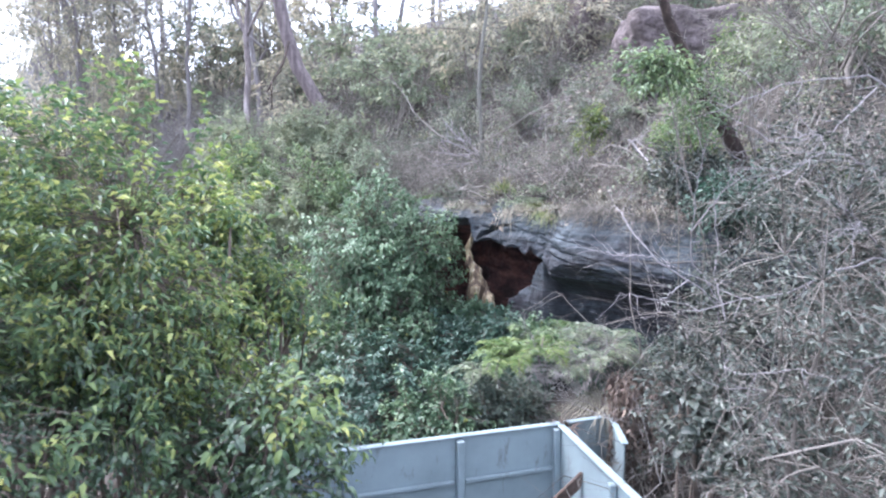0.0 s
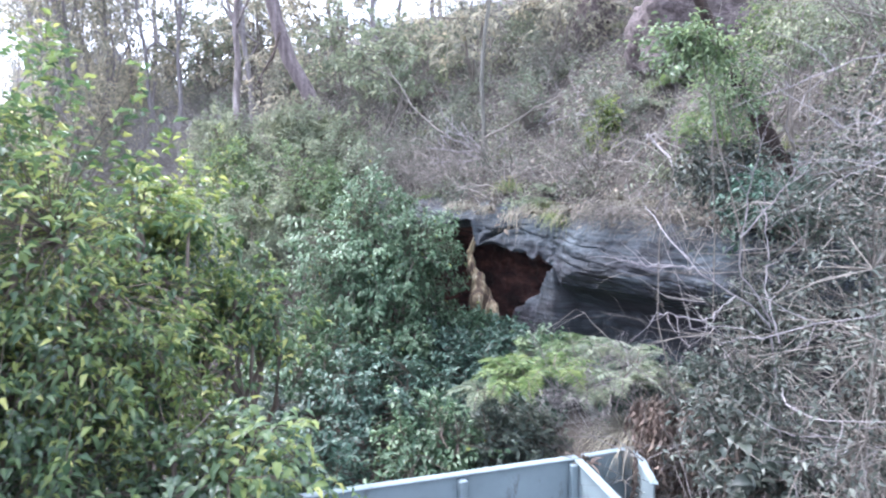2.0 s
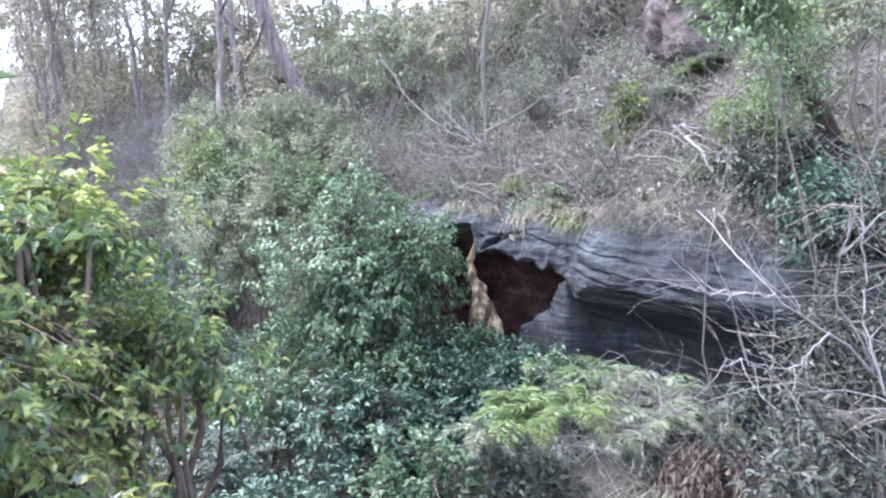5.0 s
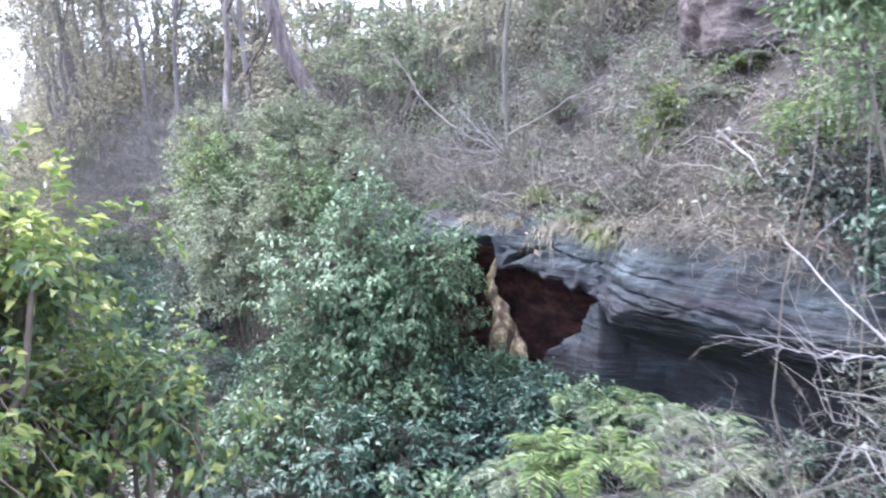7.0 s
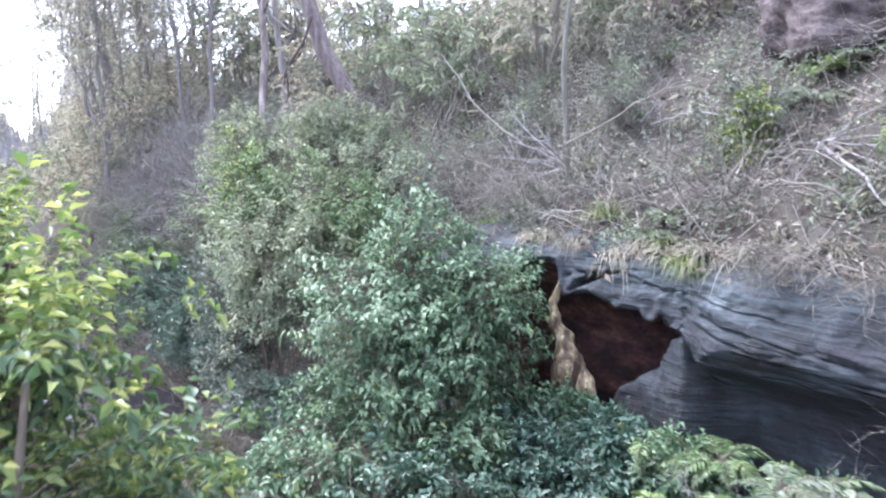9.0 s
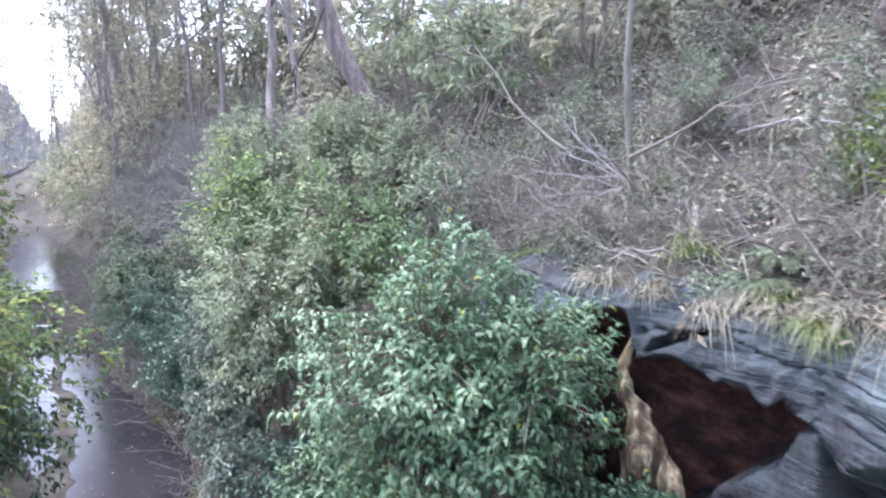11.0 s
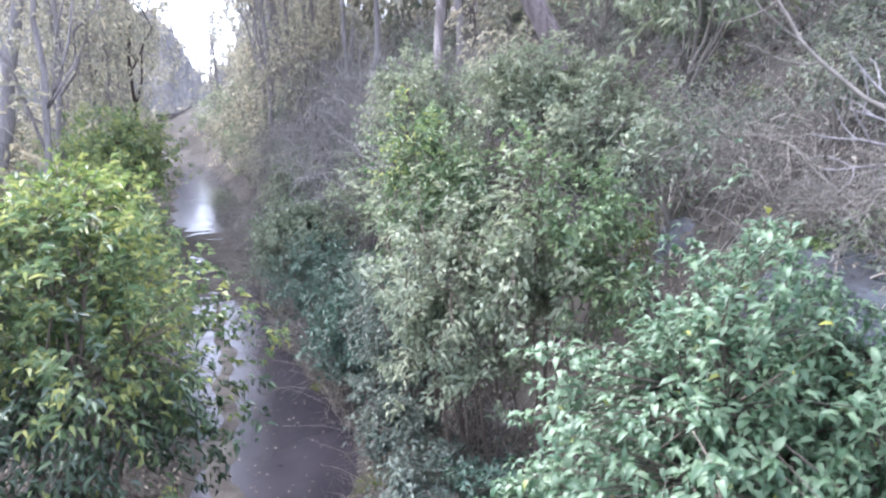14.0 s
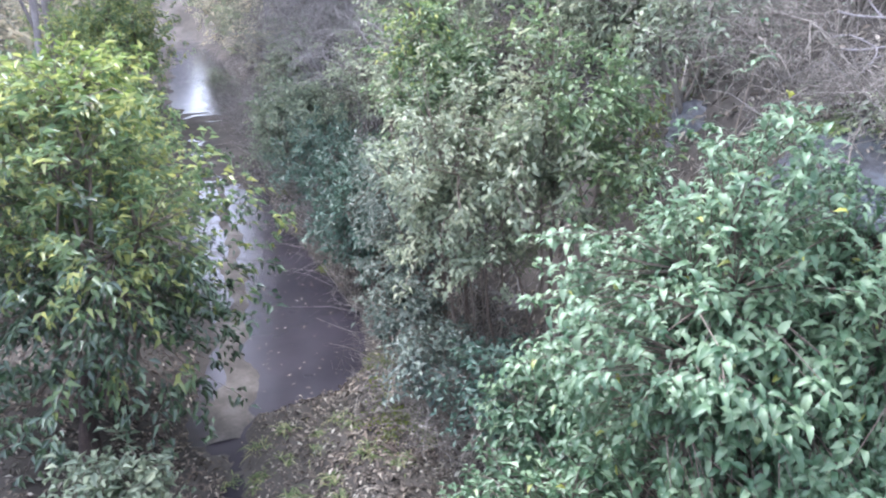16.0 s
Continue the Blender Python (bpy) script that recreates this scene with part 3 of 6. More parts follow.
def lumpy_column(name, pts, radii, mat, parent, label, seed, flat=1.0, sides=14, rough=0.25):
    """A closed knobbly column along points."""
    pts, radii = np.array(pts, float), np.array(radii, float)
    k = 40
    t = np.linspace(0, len(pts) - 1, k)
    c = np.stack([np.interp(t, range(len(pts)), pts[:, i]) for i in range(3)], 1)
    r = np.interp(t, range(len(pts)), radii)
    V = []
    for i in range(k):
        for j in range(sides):
            th = 2 * np.pi * j / sides
            d = np.array([np.cos(th), np.sin(th) * flat, 0.0])
            p = c[i] + d * r[i]
            V.append(p + d * r[i] * rough * 2 * noise.fractal(Vector((p * [8.0, 8.0, 2.6] + seed).tolist()), 0.8, 2.0, 4))
    q = [(i * sides + j, i * sides + (j + 1) % sides, (i + 1) * sides + (j + 1) % sides, (i + 1) * sides + j) for i in range(k - 1) for j in range(sides)]
    V += [c[0], c[-1]]
    tr = [(len(V) - 2, (j + 1) % sides, j) for j in range(sides)] + [(len(V) - 1, (k - 1) * sides + j, (k - 1) * sides + (j + 1) % sides) for j in range(sides)]
    return child(name, mesh_from(name, V, tr, q, True, [mat]), parent, label)


def by_rock(a, o, z):
    return (*(ROCK_O + ROCK_A * a + ROCK_N * o), z)


lumpy_column("flowstone", [by_rock(0.58, -0.14, 2.43), by_rock(0.575, -0.1, 2.3), by_rock(0.54, -0.07, 2.12), by_rock(0.58, -0.05, 1.98), by_rock(0.68, -0.03, 1.84), by_rock(0.74, 0.0, 1.68), by_rock(0.76, 0.04, 0.95)],
             [0.03, 0.03, 0.042, 0.055, 0.07, 0.1, 0.16], OCHRE, overhang, "tan and ochre streak of flowstone", 3.0, 1.0, 28, 0.5)
lumpy_column("flowstone", [by_rock(0.9, -0.02, 1.74), by_rock(0.94, 0.0, 1.62), by_rock(0.98, 0.02, 1.45), by_rock(1.02, 0.04, 1.2), by_rock(1.03, 0.06, 0.95)], [0.004, 0.05, 0.08, 0.1, 0.13], OCHRE, overhang, "brown-grey ribs at the foot of the flowstone", 5.0, 0.8, 24, 0.5)


def stone_mesh(name, size, mat, seed, cuts=3, rough=0.22, boxy=0.45):
    bm = bmesh.new()
    bmesh.ops.create_icosphere(bm, subdivisions=cuts, radius=1.0)
    for v in bm.verts:
        d = v.co.normalized()
        m = max(abs(d.x), abs(d.y), abs(d.z))
        d = d * (1 - boxy + boxy / m * 0.85)
        f = noise.fractal(v.co * 1.3 + Vector((seed, seed * 2, 0)), 0.9, 2.0, 5)
        v.co = Vector((d.x * size[0], d.y * size[1], d.z * size[2])) * (1 + rough * f)
    me = bpy.data.meshes.new(name)
    for f in bm.faces:
        f.smooth = True
    bm.to_mesh(me)
    bm.free()
    me.materials.append(mat)
    return me


boulder = new("boulder", stone_mesh("boulder", (0.8, 0.55, 0.5), BOULDER, 4.0, 5, 0.2, 0.75))
boulder.matrix_world = pose(2.98, 9.25, 4.62, 4, -6, 8)
tagged(boulder, "large pinkish sandstone boulder jutting out of the slope", "boulder")
ledge_rock = new("boulder", stone_mesh("boulder", (0.3, 0.3, 0.55), BOULDER, 6.0, 4, 0.2, 0.5))
ledge_rock.matrix_world = pose(2.3, 11.9, 5.35, 8, 14, 20)
tagged(ledge_rock, "pinkish upright rock leaning out of the slope", "boulder")
bank_rock = new("boulder", stone_mesh("boulder", (0.42, 0.35, 0.4), GREY_ROCK, 8.0, 4, 0.2, 0.5))
bank_rock.matrix_world = pose(-0.72, 10.82, 2.2, 5, 28, 30)
tagged(bank_rock, "grey lichened rock half buried in the steep bank", "boulder")
creek_stone = new("creek_stone", stone_mesh("creek_stone", (0.17, 0.13, 0.1), CREEK_STONE, 2.0, 4, 0.2, 0.3))
creek_stone.matrix_world = pose(-3.42, 11.3, 0.12, 0, 0, 25)
tagged(creek_stone, "mossy grey stone lying on the creek bank", "stone")


# ---- steel tank standing in the creek bed ----
def box_bm(bm, size, m, bevel=0.006):
    made = bmesh.ops.create_cube(bm, size=1.0, matrix=m @ Matrix.Diagonal((*size, 1)))
    edges = list({e for v in made["verts"] for e in v.link_edges})
    bmesh.ops.bevel(bm, geom=edges, offset=bevel, segments=1, affect="EDGES")


def one_box(name, size, m, mat, parent, label="", bevel=0.006):
    bm = bmesh.new()
    box_bm(bm, size, m, bevel)
    return part(name, bm, mat, parent, label)


TANK_Z, TANK_H = 1.17, 1.25


def tank():
    """Far wall with flange and ribs, a cross wall that comes back towards the walk, and a short wing past the corner."""
    t = tagged(new("steel_tank"), "open pale blue-grey painted steel tank with ribbed walls", "tank")
    corner, left = Vector((0.86, 5.09, 0)), Vector((-1.3, 4.37, 0))
    along = (left - corner).normalized()
    yaw = math.degrees(math.atan2(along.y, along.x))
    span = (left - corner).length

    def wall(a, b, nm, flange=0.06):
        d = (b - a)
        ln_, yw = d.length, math.degrees(math.atan2(d.y, d.x))
        mid = (a + b) / 2
        w = one_box(nm, (ln_, 0.012, TANK_H), pose(mid.x, mid.y, TANK_Z - TANK_H / 2, 0, 0, yw), STEEL, t)
        one_box("rim", (ln_ + 0.02, flange, 0.014), pose(mid.x, mid.y, TANK_Z + 0.008, 0, 0, yw), STEEL, w)
        return w, yw, d.normalized()

    w, yw, d = wall(corner, left, "far_wall")
    nrm = Vector((d.y, -d.x, 0))
    if nrm.y > 0:
        nrm = -nrm
    for k in (0.79, 1.6):
        p = corner + d * k + nrm * 0.035
        one_box("rib", (0.055, 0.06, TANK_H - 0.02), pose(p.x, p.y, TANK_Z - TANK_H / 2 - 0.004, 0, 0, yw), STEEL, w)
    for h in (0.32, 0.75):
        for a, b in ((0.03, 0.76), (0.82, 1.57), (1.63, 2.26)):
            p = corner + d * (a + b) / 2 + nrm * 0.024
            one_box("stiffener", (b - a - 0.03, 0.03, 0.03), pose(p.x, p.y, TANK_Z - h, 0, 0, yw), STEEL, w)
    near = Vector((1.22, 3.35, 0))
    w2, yw2, d2 = wall(corner + (near - corner).normalized() * 0.05, near, "side_wall", 0.06)
    n2 = Vector((d2.y, -d2.x, 0))
    for k in (0.02, 0.95):
        for side in (1, -1):
            p = corner + d2 * (k + 0.03) + n2 * 0.034 * side
            one_box("rib", (0.05, 0.05, TANK_H - 0.02), pose(p.x, p.y, TANK_Z - TANK_H / 2 - 0.004, 0, 0, yw2), STEEL, w2)
    wing_a, wing_b = corner + Vector((0.05, 0.017, 0)), Vector((1.27, 5.25, 0))
    wall(wing_a, wing_b, "wing_wall", 0.05)
    wall(wing_b + Vector((0.01, -0.04, 0)), Vector((1.25, 4.7, 0)), "wing_end", 0.05)
    end = left + (near - corner)
    wall(near + Vector((-0.05, 0, 0)), end, "near_wall")
    wall(left + (near - corner).normalized() * 0.06, end - (near - corner).normalized() * 0.06, "end_wall")
    bm = bmesh.new()
    fl = [bm.verts.new((p.x, p.y, z)) for z in (TANK_Z - TANK_H - 0.02, TANK_Z - TANK_H + 0.01) for p in (corner, left, end, near)]
    for q in ((3, 2, 1, 0), (4, 5, 6, 7), (0, 1, 5, 4), (1, 2, 6, 5), (2, 3, 7, 6), (3, 0, 4, 7)):
        bm.faces.new([fl[i] for i in q])
    part("bottom_plate", bm, STEEL, t)
    return t


tank()
plank = tagged(new("wooden_plank"), "old brown plank leaning inside the tank", "plank")
one_box("board", (0.09, 0.025, 1.15), pose(0.6, 4.72, 0.55, 18, 38, 15), PLANK, plank)


# ---- plants ----
def crown_points(n, c, r, power=0.45, lump=0.35, seed=0.0, low=-1.0, g=None):
    """Points in an uneven, lumpy ellipsoid, more of them towards its outside."""
    g = g or rng
    d = rand_dirs(int(n * 1.6), g)
    d = d[d[:, 2] > low][:n]
    ff = np.array([noise.fractal(Vector((q * 1.7 + seed).tolist()), 0.8, 2.0, 4) for q in d])
    rad = g.random(len(d)) ** power * (1 + lump * ff)
    return np.asarray(c) + d * rad[:, None] * np.asarray(r), d


def shrub(kind, label, base, centre, radii, tips, per, size, mat, stem_mat=STEM, stems=6, seed=1, droop=0.25, width=0.42,
          detailed=True, lump=0.4, power=0.45, low=-0.75, twig=0.004, leaf_up=0.5, spread=0.16, group="", bare=0.0, category="shrub", singles=0, single_mat=None, near=None, young=None, stout=1.0):
    """A plant: stems from its base, branches to every shoot, leaves round the end of each shoot."""
    g = np.random.default_rng(seed)
    base, centre, radii = np.array(base, float), np.array(centre, float), np.array(radii, float)
    top = tagged(new(kind), label, category, group)
    top.location = base
    tip, d = crown_points(tips, centre, radii, power, lump, seed * 3.7, low, g)
    # stems
    dirs = rand_dirs(stems, g)
    dirs[:, 2] = np.abs(dirs[:, 2]) + 0.3
    ends = centre + unit(dirs) * radii * 0.62
    A = np.repeat(base[None], stems, 0) + g.normal(size=(stems, 3)) * [0.06, 0.06, 0]
    A[:, 2] = base[2] - 0.08
    sp = limb_paths(A, ends, 7, 0.1, 0.03, g)
    height = max(0.3, np.linalg.norm(centre - base))
    sr = np.linspace(1, 0.3, 7)[None] * (0.012 + 0.012 * height) * stout * g.uniform(0.6, 1.2, (stems, 1))
    for a_, r_ in zip(sp, sr):
        sv, sq = tube_mesh(a_[None], r_[None], 5)
        child("stem", mesh_from("stem", sv - base, None, sq, True, [stem_mat]), top)
    # branches from the nearest point of a stem to every shoot
    flat = sp[:, 2:].reshape(-1, 3)
    pick = np.array([np.argmin(((flat - p) ** 2).sum(1) + g.random(len(flat)) * 0.08) for p in tip])
    bp = limb_paths(flat[pick], tip, 3, 0.1, 0.06, g)
    br = np.linspace(1, 0.35, 3)[None] * twig * g.uniform(0.7, 1.4, (len(tip), 1))
    v, q = tube_mesh(bp, br, 3)
    tagged(child("twig_spray", mesh_from("twig_spray", v - base, None, q, True, [stem_mat]), top), kind="stuff")
    # leaves
    n = len(tip) * per
    own = np.repeat(np.arange(len(tip)), per)
    frac = g.uniform(0.35, 1.02, n)
    shoot_v = unit(tip - flat[pick])[own]
    P = tip[own] - shoot_v * (1 - frac)[:, None] * spread * 1.6 + rand_dirs(n, g) * spread * 0.55 * g.random((n, 1))
    flat_d = rand_dirs(n, g) * [1, 1, 0.45]
    D = unit(shoot_v * 0.4 + unit(flat_d) * 0.9 + d[own] * 0.4 + np.array([0, 0, -0.2]))
    N = unit(np.array([0, 0, leaf_up + 0.3]) + d[own] * 0.5 + rand_dirs(n, g) * 0.35)
    keep = g.random(n) > bare
    P, D, N, own = P[keep], D[keep], N[keep], own[keep]
    L = size * g.uniform(0.55, 1.2, len(P))
    W = L * width * g.uniform(0.85, 1.15, len(P))
    if young:                                # fresh shoots of one side, with sunlight on it put into their colour
        ymat, ydir, share = young
        fresh = (d @ unit(np.array(ydir, float)) + g.normal(size=len(d)) * 0.3 > 1 - 2 * share)[own]
        v, t, q = leaf_mesh(P[fresh], D[fresh], N[fresh], L[fresh], W[fresh], droop, 0.22, detailed)
        tagged(child("young_foliage", mesh_from("young_foliage", v - base, t, q, detailed, [ymat]), top, "bright yellow-green young leaves, sunlight in the colour"), kind="stuff")
        P, D, N, L, W = P[~fresh], D[~fresh], N[~fresh], L[~fresh], W[~fresh]
    if singles:
        order = np.argsort(((P - np.asarray(near)) ** 2).sum(1))
        one, rest = order[:singles], order[singles:]
        lv, lt, lq = leaf_mesh(np.zeros((1, 3)), np.array([[0, 1.0, 0]]), np.array([[0, 0, 1.0]]), 1.0, width, droop)
        lm = mesh_from("leaf", lv, lt, lq, True, [single_mat])
        for i in one:
            dd, nn = D[i], N[i]
            s = unit(np.cross(dd, nn))
            up = np.cross(s, dd)
            m3 = Matrix((s, dd, up)).transposed()
            ob = child("leaf", lm, top)
            ob.matrix_basis = Matrix.Translation(P[i] - base) @ (m3 * float(L[i])).to_4x4()
        P, D, N, L, W = P[rest], D[rest], N[rest], L[rest], W[rest]
    v, t, q = leaf_mesh(P, D, N, L, W, droop, 0.22, detailed)
    tagged(child("foliage", mesh_from("foliage", v - base, t, q, detailed, [mat]), top), kind="stuff")
    return top


def on_ground(x, y, dz=0.0):
    return (x, y, float(ground_z(x, y)) + dz)


def bare_bush(kind, label, base, reach, n, seed, mat=TWIG, lean=(0, 0, 0), thick=0.004, splits=5, group="", flat=0.6, category="brush", k=7, arch=0.15, apart=False):
    """A leafless tangle: stems that fork into finer and finer twigs."""
    g = np.random.default_rng(seed)
    top = tagged(new(kind), label, category, group)
    top.location = base
    A = np.zeros((n, 3))
    A[:, :2] = g.normal(size=(n, 2)) * 0.1 * reach
    A[:, 2] = -0.04
    d = rand_dirs(n, g)
    d[:, 2] = np.abs(d[:, 2]) * flat + 0.25
    d = unit(d + np.array(lean))
    B = A + d * reach * g.uniform(0.5, 1.05, (n, 1))
    main = limb_paths(A, B, k, 0.12, arch, g)
    mr = np.linspace(1.6, 0.5, k)[None] * thick * g.uniform(0.6, 1.5, (n, 1))
    pieces = [] if apart else [tube_mesh(main, mr, 4)]
    for a_, r_ in zip(main, mr) if apart else ():
        sv, sq = tube_mesh(a_[None], r_[None], 5)
        child("stem", mesh_from("stem", sv, None, sq, True, [mat]), top)
    src, ln_ = main, reach * 0.45
    for level in range(2):
        m = splits if level == 0 else 3
        own = np.repeat(np.arange(len(src)), m)
        at = g.integers(2, src.shape[1], len(own))
        a = src[own, at]
        fwd = unit(src[own, -1] - src[own, 0])
        b = a + unit(fwd * 0.7 + rand_dirs(len(own), g) * 0.85) * ln_ * g.uniform(0.35, 1.0, (len(own), 1))
        kk = 5 if level == 0 else 3
        src = limb_paths(a, b, kk, 0.14, 0.02, g)
        pieces.append(tube_mesh(src, np.linspace(0.75, 0.3, kk)[None] * thick * (0.8 if level == 0 else 0.5) * g.uniform(0.7, 1.3, (len(src), 1)), 3))
        ln_ *= 0.55
    v, t, q = joined([(a_, None, b_) for a_, b_ in pieces])
    tagged(child("tangle", mesh_from("tangle", v, t, q, False, [mat]), top), kind="stuff")
    return top


def tuft(kind, label, base, blades, length, seed, mat, spread=0.5, group="", width=0.012, category="grass", droop=0.7):
    """A tussock of arching blades."""
    g = np.random.default_rng(seed)
    top = tagged(new(kind), label, category, group)
    top.location = base
    n, k = blades, 5
    d = rand_dirs(n, g)
    d[:, 2] = np.abs(d[:, 2]) * 0.8 + 0.45
    d[:, :2] *= spread * 2
    d = unit(d)
    L = length * g.uniform(0.5, 1.1, n)
    t = np.linspace(0, 1, k)[None, :, None]
    p = (g.normal(size=(n, 1, 3)) * [0.04, 0.04, 0]) + d[:, None] * L[:, None, None] * t
    p[..., 2] -= droop * L[:, None] * t[..., 0] ** 2.2
    side = unit(np.cross(d, [0, 0, 1.0]))[:, None] * width * np.array([1, 1, 0.85, 0.55, 0.08])[None, :, None]
    V = np.stack([p - side, p + side], 2).reshape(-1, 3)
    b = (np.arange(n)[:, None] * k + np.arange(k - 1)[None]) * 2
    q = np.stack([b, b + 1, b + 3, b + 2], -1).reshape(-1, 4)
    tagged(child("tussock", mesh_from("tussock", V, None, q, False, [mat]), top), kind="stuff")
    return top


def fern(kind, label, base, fronds, length, seed, mat, group="", rise=0.6, category="fern"):
    """Fronds with pairs of leaflets, arching out of one crown."""
    g = np.random.default_rng(seed)
    top = tagged(new(kind), label, category, group)
    top.location = base
    k, m = 7, 24
    az = g.uniform(0, 2 * np.pi, fronds)
    L = length * g.uniform(0.65, 1.1, fronds)
    t = np.linspace(0, 1, k)
    up = g.uniform(0.5, 1.1, fronds) * rise
    path = np.zeros((fronds, k, 3))
    path[..., 0] = np.cos(az)[:, None] * L[:, None] * t
    path[..., 1] = np.sin(az)[:, None] * L[:, None] * t
    path[..., 2] = L[:, None] * (up[:, None] * t * 1.5 - t ** 2 * (0.5 + up[:, None] * 0.6))
    stem = tube_mesh(path, np.linspace(0.004, 0.001, k)[None].repeat(fronds, 0), 3)
    P, D, N, LL = [], [], [], []
    for i in range(fronds):
        for s in np.linspace(0.15, 0.98, m):
            p = np.array([np.interp(s, t, path[i, :, c]) for c in range(3)])
            f = unit(np.array([np.interp(min(1, s + 0.05), t, path[i, :, c]) for c in range(3)]) - p + 1e-6)
            sd = unit(np.cross(f, [0, 0, 1.0]))
            for sg in (-1, 1):
                P.append(p)
                D.append(sd * sg + f * 0.5 + g.normal(size=3) * 0.12)
                N.append(np.array([0, 0, 1.0]) + g.normal(size=3) * 0.2)
                LL.append(L[i] * 0.24 * np.sin(np.pi * (0.12 + 0.85 * s)) * g.uniform(0.8, 1.15))
    v2, t2, q2 = leaf_mesh(np.array(P), np.array(D), np.array(N), np.array(LL), np.array(LL) * 0.22, 0.15, 0.1, False)
    child("stalk_spray", mesh_from("stalk_spray", stem[0], None, stem[1], False, [STEM]), top)
    child("frond_spray", mesh_from("frond_spray", v2, t2, q2, False, [mat]), top)
    return top


def tree(label, base, height, lean, r0, crown_c, crown_r, tips, per, size, mat, bark, seed, limbs=7, kind="tree", group="", fork=0.55, droop=0.3, width=0.3, knobs=0.03, bow=0.02):
    """Tapered trunk with limbs, and leaves in loose clumps."""
    g = np.random.default_rng(seed)
    base = np.array(base, float)
    top = tagged(new(kind), label, "tree", group)
    top.location = base
    tip_p = np.array([lean[0], lean[1], height])
    trunk = limb_paths(np.array([[0, 0, -0.25]]), tip_p[None], 16, bow, 0, g)
    rr = (r0 * np.linspace(1, 0.22, 16) * (1 + knobs * g.normal(size=16)))[None]
    rr[0, :2] *= (1.5, 1.15)
    tv, tq = tube_mesh(trunk, rr, 10)
    child("trunk", mesh_from("trunk", tv, None, tq, True, [bark]), top)
    cc, cr = np.array(crown_c, float), np.array(crown_r, float)
    dd = rand_dirs(limbs, g)
    dd[:, 2] = np.abs(dd[:, 2]) * 0.6
    at = np.clip((fork + (1 - fork) * g.random(limbs)) * 15, 2, 15).astype(int)
    ends = cc + unit(dd) * cr * 0.75
    lp = limb_paths(trunk[0, at], ends, 9, 0.16, 0.05, g)
    lr = np.linspace(1, 0.25, 9)[None] * (rr[0, at] * 0.55)[:, None]
    for a_, r_ in zip(lp, lr):
        sv, sq = tube_mesh(a_[None], r_[None], 6)
        child("limb", mesh_from("limb", sv, None, sq, True, [bark]), top)
    tip, d = crown_points(tips, cc, cr, 0.5, 0.6, seed * 2.3, -0.9, g)
    flat = np.concatenate([lp[:, 3:].reshape(-1, 3), trunk[0, 9:]])
    pick = np.array([np.argmin(((flat - p) ** 2).sum(1) + g.random(len(flat)) * 0.15) for p in tip])
    bp = limb_paths(flat[pick], tip, 3, 0.12, 0.04, g)
    v, q = tube_mesh(bp, np.linspace(1, 0.3, 3)[None].repeat(len(tip), 0) * min(0.012, r0 * 0.07), 3)
    tagged(child("twig_spray", mesh_from("twig_spray", v, None, q, True, [bark]), top), kind="stuff")
    if per:
        n = len(tip) * per
        own = np.repeat(np.arange(len(tip)), per)
        P = tip[own] + rand_dirs(n, g) * cr.mean() * 0.16 * g.random((n, 1))
        D = unit(rand_dirs(n, g) + np.array([0, 0, -0.5]) + d[own] * 0.3)
        N = rand_dirs(n, g) + np.array([0, 0, 0.4])
        L = size * g.uniform(0.6, 1.3, n)
        v, t, q = leaf_mesh(P, D, N, L, L * width, droop, 0.1, False)
        tagged(child("crown", mesh_from("crown", v, t, q, False, [mat]), top), kind="stuff")
    return top


# ---- plants close to the walk ----
def stick(label, a, b, r, seed, mat=TWIG_PALE, forks=3):
    g = np.random.default_rng(seed)
    A, B = np.array(a, float), np.array(b, float)
    top = tagged(new("fallen_branch"), label, "branch", "fallen branches")
    top.location = A
    main = limb_paths(np.zeros((1, 3)), (B - A)[None], 10, 0.05, 0.02, g)
    v, q = tube_mesh(main, np.linspace(1, 0.4, 10)[None] * r, 7)
    child("bough", mesh_from("bough", v, None, q, True, [mat]), top)
    if forks:
        at = g.integers(3, 9, forks)
        s = main[0, at]
        e = s + unit(unit(B - A) * 0.8 + rand_dirs(forks, g) * 0.7) * np.linalg.norm(B - A) * 0.35
        for line in limb_paths(s, e, 6, 0.1, 0, g):
            v, q = tube_mesh(line[None], np.linspace(0.5, 0.2, 6)[None] * r, 5)
            child("side_branch", mesh_from("side_branch", v, None, q, True, [mat]), top)
    return top


